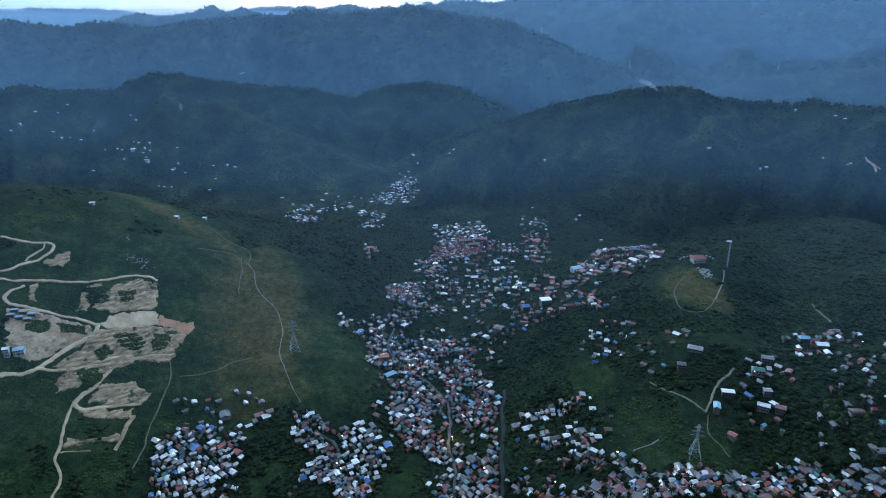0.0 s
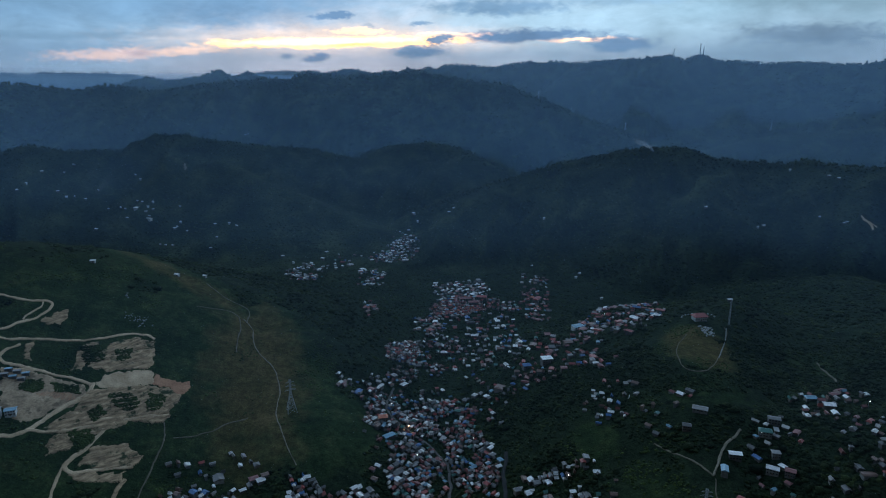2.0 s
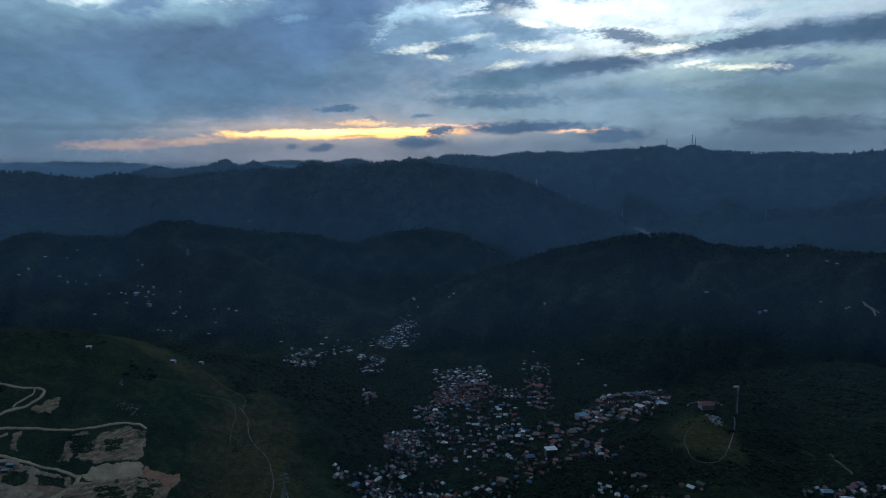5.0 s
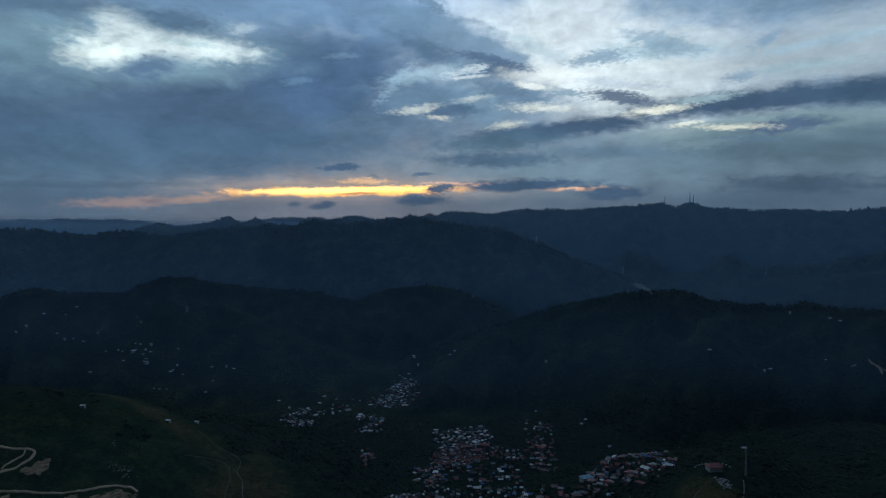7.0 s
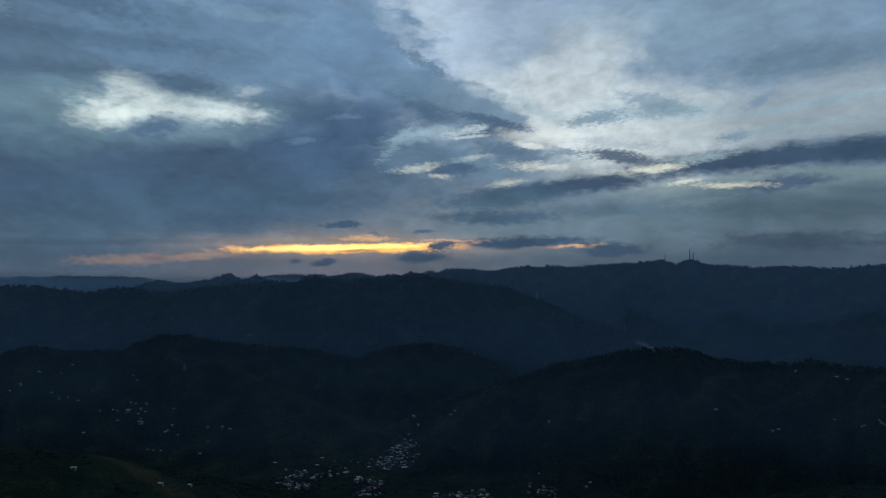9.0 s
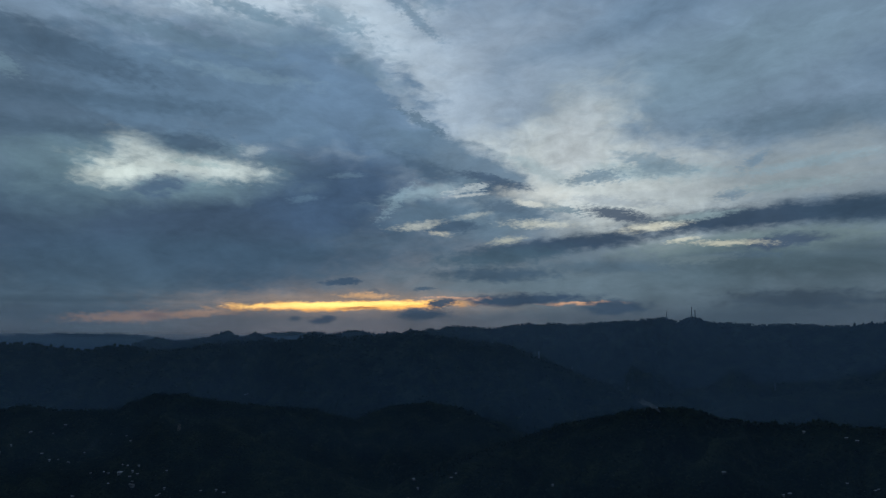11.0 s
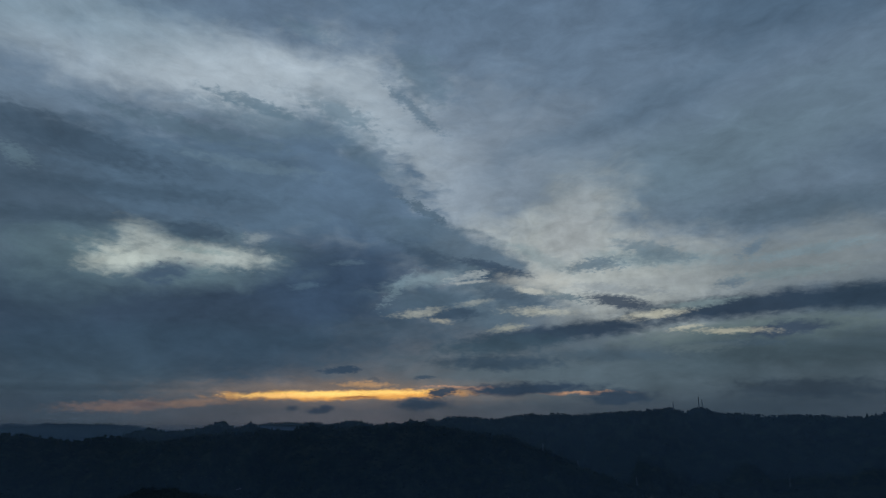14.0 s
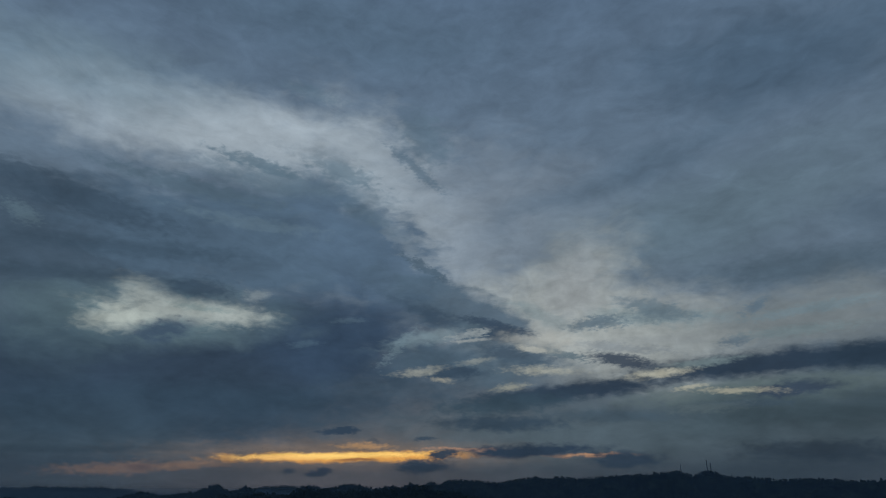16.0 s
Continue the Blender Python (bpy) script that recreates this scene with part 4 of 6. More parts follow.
earth_patch("scar", M_ROAD["cut"], [(-490, 710), (-483, 730), (-469, 741), (-462, 729), (-464, 716), (-480, 703)], 3)
earth_patch("upper face", M_ROAD["cut"], [(-485, 670), (-476, 677), (-473, 661), (-458, 647), (-477, 650)], 3)
earth_patch("bare saddle", M_ROAD["cut"], [(-433, 692), (-416, 706), (-414, 671), (-415, 654), (-425, 655)], 3)
POCKETS.append([(-459, 618), (-444, 631), (-434, 620), (-441, 609), (-453, 611)])
POCKETS.append([(-433, 628), (-406, 633), (-397, 622), (-422, 617)])
POCKETS.append([(-372, 632), (-349, 644), (-338, 634), (-344, 617), (-362, 618)])
POCKETS.append([(-338, 649), (-318, 652), (-316, 631), (-329, 625)])
POCKETS.append([(-382, 601), (-375, 619), (-362, 608), (-371, 594)])
POCKETS.append([(-390, 574), (-372, 585), (-362, 575), (-371, 557)])
POCKETS.append([(-431, 688), (-414, 701), (-399, 681), (-410, 662)])
POCKETS.append([(-399, 697), (-385, 710), (-375, 694), (-386, 682)])
SCARS = [(929, 1357), (937, 1340), (936, 1320)]
ROCKS = [(-398, 761), (-429, 802)]

tagged(new("creek", ribbon_mesh("creek", CREEK, 4.5, M_CREEK, 0.5, 0.7)), "dark grey concrete creek bed running through the town", "creek", kind="structure")
for slip, wide in ((SCARS, 3.6), ([(930, 1352), (940, 1338), (944, 1322)], 2.4), ([(-801, 1940), (-794, 1920), (-788, 1900)], 8.0)):
    tagged(new("landslip", ribbon_mesh("landslip", slip, wide, M_ROAD["pale"] if slip[0][0] > 0 else M_ROAD["grey"], 0.9, 1.2)), "pale bare landslip scar on a wooded slope", "landslip", kind="structure")

# ================= the town =================


def house_arrays(w, d, h, rise, hip, shift, over, slab=0.22, foot=2.5):
    """Wall and roof of one house about the origin: verts and triangles. hip shortens the ridge, shift moves it to one side."""
    a, b, r = w / 2, d / 2, shift * d / 2
    g = a * (1 - hip)
    wv = [(-a, -b, -foot), (a, -b, -foot), (a, b, -foot), (-a, b, -foot), (-a, -b, h), (a, -b, h), (a, b, h), (-a, b, h), (-g, r, h + rise), (g, r, h + rise)]
    wf = [(0, 1, 5), (0, 5, 4), (1, 2, 6), (1, 6, 5), (2, 3, 7), (2, 7, 6), (3, 0, 4), (3, 4, 7), (5, 6, 9), (7, 4, 8)]
    A, B, G = a + over, b + over, g + over * (1 - hip)
    drop = rise / max(b - abs(r), 0.5 * b) * over * 0.7
    z0, z1 = h - drop + 0.05, h + rise + 0.05
    rv = [(-A, -B, z0), (A, -B, z0), (A, B, z0), (-A, B, z0), (-G, r, z1), (G, r, z1)]
    rv = rv + [(x, y, z + slab) for x, y, z in rv]
    top = [(6, 7, 11), (6, 11, 10), (8, 9, 10), (8, 10, 11), (7, 8, 11), (9, 6, 10)]
    low = [(0, 5, 1), (0, 4, 5), (2, 4, 3), (2, 5, 4), (1, 5, 2), (3, 4, 0)]
    rim = [(0, 1, 7), (0, 7, 6), (1, 2, 8), (1, 8, 7), (2, 3, 9), (2, 9, 8), (3, 0, 6), (3, 6, 9)]
    return np.array(wv), np.array(wf), np.array(rv), np.array(top + low + rim)


def part(name, mesh, parent, label="", m=None):
    ob = new(name, mesh)
    ob.parent = parent
    if m is not None:
        ob.matrix_basis = m
    return tagged(ob, label)


def box_mesh(name, x0, x1, y0, y1, z0, z1, mat):
    v = [(x, y, z) for z in (z0, z1) for y in (y0, y1) for x in (x0, x1)]
    f = [(0, 2, 3, 1), (4, 5, 7, 6), (0, 1, 5, 4), (2, 6, 7, 3), (0, 4, 6, 2), (1, 3, 7, 5)]
    return mesh_from(name, v, f, mat)


ROOF_WORDS = {"galvanised": "bright galvanised sheet roof", "weathered": "weathered grey sheet roof", "grey": "dull grey sheet roof", "white": "whitish sheet roof", "red": "faded red sheet roof", "maroon": "dark maroon sheet roof",
              "rusty": "rusty brown sheet roof", "blue": "strong blue sheet roof", "pale_blue": "pale blue sheet roof", "green": "dark green sheet roof", "orange": "bright orange-red sheet roof"}

BLOCKS = []
# ================= larger buildings =================


def block(x, y, turn, w, d, floors, roof, wall, label, rise=1.6, hip=0.4, name="building", rooms=4, over=0.7):
    """A larger building: walls, roof, floor bands, and windows floor by floor."""
    scale = 0.68 if x > 240 and y < 700 else 0.88
    w, d = w * scale, d * scale
    h = floors * 2.9
    wv, wf, rv, rf = house_arrays(w, d, h, rise, hip, 0.0, over, 0.3, 5.0)
    b = new(name)
    b.matrix_basis = pose(x, y, float(ground_at(x, y)) + 0.2, 0, 0, turn)
    part("wall", mesh_from("wall", wv, wf, M_WALL[wall]), b)
    part("roof", mesh_from("roof", rv, rf, M_SHEET[roof]), b, ROOF_WORDS[roof])
    for k in range(1, floors):
        part("floor_band", box_mesh("floor_band", -w / 2 - 0.12, w / 2 + 0.12, -d / 2 - 0.12, d / 2 + 0.12, k * 2.9 - 0.1, k * 2.9 + 0.1, M_WALL[wall]), b)
    pane = box_mesh("window", -w / rooms * 0.24, w / rooms * 0.24, -0.06, 0.06, 0, 1.2, M_GLASS)
    for k in range(floors):
        for i in range(rooms):
            for side in (-1, 1):
                part("window", pane, b, "", pose(-w / 2 + (i + 0.5) * w / rooms, side * d / 2, k * 2.9 + 1.0))
    part("door", box_mesh("door", -0.7, 0.7, -d / 2 - 0.09, -d / 2 + 0.05, 0, 2.2, M_DOOR), b)
    BLOCKS.append((x, y, 0.0, max(w, d) * 1.15, min(w, d), h))
    return tagged(b, label, "building")


block(-444, 577, 20, 11, 8, 2, "pale_blue", "white", "white two-storey site building with a pale blue roof", 1.0, 0.0)
block(-453, 571, 20, 6, 6, 3, "galvanised", "white", "white three-storey building beside the haul road", 0.8, 0.0)
block(-424, 488, 12, 7, 9, 2, "weathered", "concrete", "grey concrete building at the hill's foot", 0.8, 0.0)
block(346, 790, 8, 19, 12, 2, "red", "white", "chapel with a broad faded red roof on white walls", 3.2, 0.35, "chapel", 5, 1.6)
block(217, 938, 20, 20, 14, 2, "pale_blue", "white", "white hillside villa with a pale blue roof", 1.6)
block(143, 793, 10, 16, 12, 3, "white", "cream", "large cream building with a flat whitish roof", 0.6, 0.0)
block(117, 800, 10, 12, 10, 2, "blue", "cream", "cream building with a strong blue roof", 1.6)
block(318, 549, -18, 17, 11, 2, "green", "cream", "cream hillside house with a dark green roof", 1.8)
block(335, 566, -20, 16, 10, 2, "grey", "concrete", "bare concrete hillside building with a grey roof", 0.7, 0.0)
block(331, 553, -22, 5, 11, 1, "weathered", "cream", "long shed with a weathered roof on the slope", 0.5, 0.0)
block(258, 501, 70, 14, 8, 2, "pale_blue", "cream", "narrow house with a pale blue roof beside the lane", 1.2, 0.0)
block(277, 522, -12, 16, 8, 2, "white", "grey", "long grey house with a whitish roof below the lane", 0.7, 0.0)
block(268, 586, -25, 21, 12, 1, "weathered", "cream", "broad low house with a weathered roof among trees", 1.6, 0.3)
block(246, 563, -15, 11, 9, 2, "grey", "brown", "brown house with a grey roof among trees", 1.2)
block(398, 611, -5, 17, 10, 1, "pale_blue", "cream", "wide house with a pale blue roof on the east slope", 1.3)
block(305, 506, -30, 15, 9, 2, "galvanised", "cream", "terraced house with a bright sheet roof on the slope", 0.9, 0.0)
block(318, 500, -30, 12, 9, 2, "maroon", "concrete", "terraced house with a maroon roof on the slope", 0.9, 0.0)
block(316, 523, -10, 10, 8, 2, "weathered", "concrete", "square house with a weathered roof among trees", 0.8, 0.3)
block(-64, 655, 40, 15, 8, 1, "pale_blue", "grey", "long shed with a pale blue roof in the town", 1.0, 0.0)
block(-74, 690, 10, 12, 9, 2, "orange", "cream", "town house with a bright orange-red roof", 1.2)
block(45, 1213, 10, 26, 14, 2, "maroon", "cream", "long town hall with a dark maroon roof", 2.4, 0.3)
block(80, 1222, -8, 24, 13, 2, "red", "cream", "long town school with a faded red roof", 2.4, 0.3)
block(62, 1190, 4, 22, 12, 2, "maroon", "concrete", "market hall with a dark maroon roof", 2.0, 0.3)
block(192, 1205, 60, 24, 12, 2, "red", "cream", "long terrace of houses with a faded red roof", 2.0, 0.2)
block(-499, 855, 10, 6.5, 4.5, 1, "white", "white", "small white farmhouse on the grassy crest", 1.0, 0.0)
block(-405, 909, -15, 7.5, 4.5, 1, "galvanised", "white", "small white farmhouse with a bright roof on the crest", 1.0, 0.0)
block(-838, 1690, 10, 26, 14, 1, "white", "white", "long white farm building on a wooded hillside", 1.5, 0.0)
block(-800, 1660, -20, 20, 10, 1, "galvanised", "white", "white sheet-roofed barn on a wooded hillside", 1.5, 0.0)
block(-377, 944, -20, 5.5, 4, 1, "white", "white", "tiny white hut on the grassy crest", 0.8, 0.0)


# gap between lots, usual width of a house
SPACING = {"dense": (4.5, 3.9), "medium": (7.2, 4.4), "sparse": (11.5, 4.6), "thin": (30.0, 4.6)}
LOTS = []
NEIGHBOURS = {}
lot_rng = np.random.default_rng(5)


def on_road(x, y, extra):
    for line, half in ROAD_LINES:
        if np.min(np.hypot(line[:, 0] - x, line[:, 1] - y)) < half + extra:
            return True
    return False


def settlement(kind, roofs, poly):
    """Lots on a loose, turned grid within the outline, thinned in patches where trees stand."""
    gap, usual = SPACING[kind]
    usual *= 1.3 if roofs == "villas" else 1.0
    px, py = np.array(poly, float).T
    gap *= 0.72 if py.mean() > 1300 else 1.0
    reach = max(np.ptp(px), np.ptp(py)) + 2 * gap
    turn = lot_rng.uniform(0, math.pi)
    n = int(reach / gap) + 1
    i, j = (g.ravel() for g in np.meshgrid(np.arange(-n, n + 1), np.arange(-n, n + 1)))
    u, v = (i + lot_rng.uniform(-0.4, 0.4, i.shape)) * gap, (j + lot_rng.uniform(-0.4, 0.4, j.shape)) * gap
    x, y = px.mean() + u * math.cos(turn) - v * math.sin(turn), py.mean() + u * math.sin(turn) + v * math.cos(turn)
    stray = lot_rng.normal(0, 0.35 * gap + (7.0 if py.mean() > 1300 else 1.5), (2, len(x)))
    ok = inside(list(poly), x + stray[0] + 1.3 * gap * fbm(x, y, 45, 3, 171), y + stray[1] + 1.3 * gap * fbm(x, y, 45, 3, 177))
    gone = lot_rng.random(len(x)) + 1.1 * np.maximum(0.0, fbm(x, y, 30, 3, 181) * 2.0 - 0.2)
    ok &= gone < (0.95 if kind == "dense" else 0.32 if roofs == "villas" else 0.6 if kind == "medium" else 0.75)
    bend = turn + fbm(x, y, 90, 2, 91) * 0.9
    for k in np.nonzero(ok)[0]:
        cx, cy = x[k], y[k]
        w = float(np.clip(usual * math.exp(lot_rng.normal(-0.03, 0.38)), 2.4, 12.0)) * (1.15 if cy > 1000 else 1.0)
        d = w * lot_rng.uniform(0.5, 0.9)
        if any(math.hypot(cx - q[0], cy - q[1]) < q[3] * 0.55 + w * 0.5 for q in BLOCKS):
            continue
        cell = (int(cx // 16), int(cy // 16))
        close = [q for a in (-1, 0, 1) for b in (-1, 0, 1) for q in NEIGHBOURS.get((cell[0] + a, cell[1] + b), ())]
        if any(math.hypot(cx - q[0], cy - q[1]) < 0.38 * (w + q[3]) + 0.3 for q in close):
            continue
        if on_road(cx, cy, d * 0.5 + 0.4) or any(inside(q, cx, cy) for q in PATCHES):
            continue
        h = 2.4 if lot_rng.random() < (0.4 if roofs == "villas" else 0.8) else 5.0
        lot = (cx, cy, bend[k] + (math.pi / 2 if lot_rng.random() < 0.4 else 0), w, d, h, roofs)
        LOTS.append(lot)
        NEIGHBOURS.setdefault(cell, []).append(lot)


settlement("dense", "bright", [(-270, 452), (-279, 500), (-281, 530), (-260, 543), (-214, 552), (-208, 527), (-206, 499), (-197, 464)])
settlement("sparse", "bright", [(-284, 578), (-225, 604), (-196, 590), (-179, 545), (-202, 542), (-265, 543)])
settlement("dense", "bright", [(-165, 571), (-129, 565), (-115, 544), (-98, 564), (-73, 567), (-60, 537), (-69, 497), (-68, 467), (-145, 464), (-132, 518), (-155, 536)])
settlement("thin", "bright", [(-246, 645), (-188, 641), (-140, 594), (-203, 592)])
settlement("sparse", "bright", [(-96, 641), (-70, 660), (-62, 591), (-86, 580)])
settlement("dense", "mixed", [(-95, 673), (-98, 750), (-56, 772), (-45, 733), (-9, 740), (39, 745), (42, 691), (58, 629), (64, 609), (51, 451), (-7, 464), (-16, 524), (-47, 546), (-60, 583), (-55, 622), (-73, 658)])
settlement("dense", "mixed", [(-41, 777), (-10, 798), (17, 780), (17, 734), (-38, 731)])
settlement("dense", "bright", [(70, 562), (103, 567), (163, 559), (161, 516), (141, 484), (111, 504), (71, 539)])
settlement("dense", "mixed", [(62, 448), (73, 489), (108, 488), (132, 489), (172, 448), (174, 426), (163, 404)])
settlement("dense", "mixed", [(163, 404), (175, 432), (206, 443), (238, 421), (286, 439), (313, 447), (328, 424), (368, 422), (349, 388)])
settlement("medium", "bright", [(-151, 765), (-136, 790), (-91, 809), (-88, 743), (-110, 708)])
settlement("dense", "mixed", [(-89, 890), (-73, 933), (-40, 969), (-41, 845), (-50, 796), (-74, 780)])
settlement("medium", "mixed", [(-51, 1105), (4, 1130), (6, 1046), (-44, 1017)])
settlement("medium", "mixed", [(-39, 1021), (16, 1026), (24, 866), (-30, 837), (-42, 927)])
settlement("sparse", "mixed", [(7, 1130), (125, 1107), (156, 901), (97, 834), (28, 892)])
settlement("sparse", "mixed", [(25, 884), (100, 828), (96, 722), (74, 672), (41, 705)])
settlement("dense", "red", [(-30, 1144), (-10, 1192), (43, 1249), (101, 1218), (101, 1160), (39, 1121), (-13, 1108)])
settlement("medium", "bright", [(-29, 1310), (20, 1336), (95, 1351), (97, 1234), (37, 1241), (-14, 1204)])
settlement("medium", "red", [(165, 1245), (198, 1287), (222, 1244), (194, 1071), (155, 1079)])
settlement("sparse", "mixed", [(191, 1385), (225, 1351), (226, 1290), (179, 1286)])
settlement("medium", "mixed", [(95, 1198), (160, 1205), (153, 1142), (93, 1138)])
settlement("medium", "villas", [(234, 1007), (291, 1133), (372, 1118), (323, 859), (295, 804), (255, 769), (228, 804), (208, 859)])
settlement("medium", "villas", [(153, 909), (212, 877), (219, 743), (207, 717), (161, 745), (144, 822)])
settlement("medium", "red", [(105, 835), (133, 829), (160, 759), (149, 737), (118, 747), (102, 769)])
settlement("sparse", "villas", [(58, 796), (99, 782), (148, 711), (140, 682), (106, 714), (71, 725)])
settlement("medium", "bright", [(166, 672), (192, 690), (223, 680), (224, 646), (202, 599), (173, 606), (162, 623)])
settlement("sparse", "mixed", [(233, 681), (268, 658), (247, 575), (202, 578)])
settlement("medium", "mixed", [(390, 626), (420, 633), (446, 603), (427, 565), (368, 570)])
settlement("sparse", "mixed", [(389, 577), (455, 563), (415, 500), (374, 520)])
settlement("sparse", "mixed", [(354, 521), (411, 494), (368, 422), (330, 427), (327, 457)])
settlement("sparse", "mixed", [(303, 568), (362, 569), (309, 469), (263, 458), (280, 510)])
settlement("medium", "bright", [(-205, 1383), (-182, 1439), (-135, 1397), (-134, 1323), (-192, 1324)])
settlement("medium", "bright", [(-168, 1541), (-140, 1604), (-128, 1695), (-98, 1717), (-61, 1554), (-65, 1509), (-119, 1505), (-157, 1486)])
settlement("medium", "bright", [(-364, 1422), (-333, 1478), (-279, 1435), (-274, 1363), (-326, 1326)])
settlement("thin", "bright", [(-298, 1557), (-180, 1545), (-190, 1395), (-301, 1419)])
settlement("sparse", "red", [(-141, 1055), (-126, 1163), (-109, 1040), (-130, 998)])

# near houses: things with parts. Types are built once, then copied.
HOUSE_TYPES = []


def house_type(w, d, h, roof, wall, rise, hip, shift, lone=False):
    """One kind of small house: walls, roof, door, windows and a porch roof."""
    wv, wf, rv, rf = house_arrays(w, d, h, rise, hip, shift, 0.75)
    house = new("house")
    part("wall", mesh_from("wall", wv, wf, M_WALL[wall]), house)
    part("roof", mesh_from("roof", rv, rf, M_SHEET[roof]), house, ROOF_WORDS[roof])
    part("door", box_mesh("door", -0.45, 0.45, -d / 2 - 0.06, -d / 2 + 0.05, 0.1, 2.1, M_DOOR), house)
    pane = box_mesh("window", -0.6, 0.6, -0.05, 0.05, 0, 1.1, M_GLASS)
    for x, y, z, turn in ((-w * 0.3, -d / 2, 1.0, 0), (w * 0.3, -d / 2, 1.0, 0), (w / 2, 0, 1.0, 90), (-w / 2, 0, 1.0, 90)) + (((-w * 0.25, -d / 2, 3.7, 0), (w * 0.25, -d / 2, 3.7, 0)) if h > 4 else ()):
        part("window", pane, house, "", pose(x, y, z, 0, 0, turn))
    part("porch_roof", box_mesh("porch_roof", -w * 0.35, w * 0.35, -d / 2 - 1.3, -d / 2 - 0.02, 2.25, 2.37, M_SHEET["weathered"]), house)
    storeys = "two-storey" if h > 4 else "single-storey"
    words = {"cream": "cream-painted", "grey": "grey block", "concrete": "bare concrete", "brown": "brown-boarded", "white": "white-painted"}[wall]
    if lone:
        return tagged(house, f"{words} farmhouse with a {ROOF_WORDS[roof]} on a hillside", "farmhouse", "hillside farmhouses")
    tagged(house, f"small {storeys} {words} house with a {ROOF_WORDS[roof]}", "house", "houses of the town")
    HOUSE_TYPES.append(house)
    return house


type_rng = np.random.default_rng(8)
ROOF_DRAW = ["galvanised"] * 6 + ["white"] * 5 + ["weathered"] * 5 + ["grey"] * 5 + ["red"] * 3 + ["maroon"] * 5 + ["rusty"] * 4 + ["blue", "pale_blue", "green", "green", "orange"]
for k, roof in enumerate(ROOF_DRAW):
    w = 3.9 * math.exp(type_rng.normal(0, 0.36))
    house_type(w, w * type_rng.uniform(0.52, 0.9), 4.4 if k % 6 == 1 else 2.2, roof, ["cream", "grey", "concrete", "brown", "grey"][k % 5], type_rng.uniform(0.7, 1.6), [0.0, 0.0, 0.45, 0.0][k % 4], [0.0, 0.0, 0.0, 0.8][k % 4])

near = sorted((q for q in LOTS if q[1] < 640), key=lambda q: q[1])[:300]
rest = [q for q in LOTS if q not in near]
free = list(HOUSE_TYPES)
for x, y, bend, w, d, h, roofs in near:
    z = float(np.min(ground_at(x + np.array([-2, 2, 2, -2]), y + np.array([-2, -2, 2, 2]))))
    spot = pose(x, y, z + 0.25, 0, 0, math.degrees(bend))
    if free:
        free.pop().matrix_basis = spot
    else:
        bright = roofs == "bright" and type_rng.random() < 0.45
        copy_thing(HOUSE_TYPES[int(type_rng.integers(11) if bright else type_rng.integers(4, len(HOUSE_TYPES)))], spot)

# the rest of the town, farther off
FAR_WORDS = {"mixed": "crowded small houses with mixed sheet roofs up the valley", "bright": "crowded small houses with bright new sheet roofs on the slopes",
             "red": "crowded houses with red and maroon roofs round the market", "villas": "larger painted houses with red, blue and white roofs"}
for palette, roof_mat in (("mixed", M_ROOFS), ("bright", M_BRIGHT_ROOFS), ("red", M_RED_ROOFS), ("villas", M_VILLA_ROOFS)):
    wall_v, wall_f, roof_v, roof_f = [], [], [], []
    nw = nr = 0
    for x, y, bend, w, d, h, roofs in rest:
        if roofs != palette:
            continue
        kind = type_rng.integers(4)
        a, b, c, e = house_arrays(w, d, h, type_rng.uniform(0.7, 1.7), [0.0, 0.0, 0.45, 0.0][kind], [0.0, 0.0, 0.0, 0.8][kind], 0.7, foot=4)
        turn = np.array([[math.cos(bend), -math.sin(bend), 0], [math.sin(bend), math.cos(bend), 0], [0, 0, 1]])
        at = np.array([x, y, float(ground_at(x, y)) + 0.1])
        wall_v.append(a @ turn.T + at), wall_f.append(b + nw), roof_v.append(c @ turn.T + at), roof_f.append(e + nr)
        nw, nr = nw + len(a), nr + len(c)
    far_town = tagged(new("far_houses"), FAR_WORDS[palette], "houses", kind="stuff")
    part("walls", mesh_from("walls", np.concatenate(wall_v), np.concatenate(wall_f), M_WALLS), far_town)
    part("roofs", mesh_from("roofs", np.concatenate(roof_v), np.concatenate(roof_f), roof_mat), far_town)

# lone farmhouses on the wooded hills
FARMS = {
    "west": [(-1145, 1778), (-1107, 1819), (-1109, 1877), (-1144, 1701), (-1146, 1663), (-1076, 1727), (-1045, 1711), (-1030, 1726), (-1009, 1739), (-988, 1773), (-948, 1739), (-903, 1723), (-876, 1692), (-854, 1720), (-836, 1712), (-806, 1710), (-812, 1690), (-799, 1690), (-811, 1674), (-801, 1668), (-856, 1657), (-926, 1624), (-730, 1656), (-726, 1663), (-723, 1681), (-738, 1724), (-696, 1654), (-728, 1586), (-746, 1594), (-710, 1588), (-627, 1677), (-587, 1675), (-561, 1658), (-596, 1549), (-601, 1612), (-928, 1878), (-907, 1861)],
    "north": [(-818, 2652), (-824, 2634), (106, 2227), (-83, 1778), (-72, 1754), (-86, 1783), (-97, 1727), (30, 1715), (17, 1675), (-409, 1536), (-370, 1485)],
    "east": [(627, 1461), (760, 1442), (740, 1430), (913, 1386), (916, 1378), (1294, 1974), (901, 1616), (956, 1537), (977, 1530), (1133, 3041), (882, 1430), (262, 1584), (326, 1213), (314, 1373), (303, 1357), (215, 1446), (425, 874)],
}
farm_rng = np.random.default_rng(17)
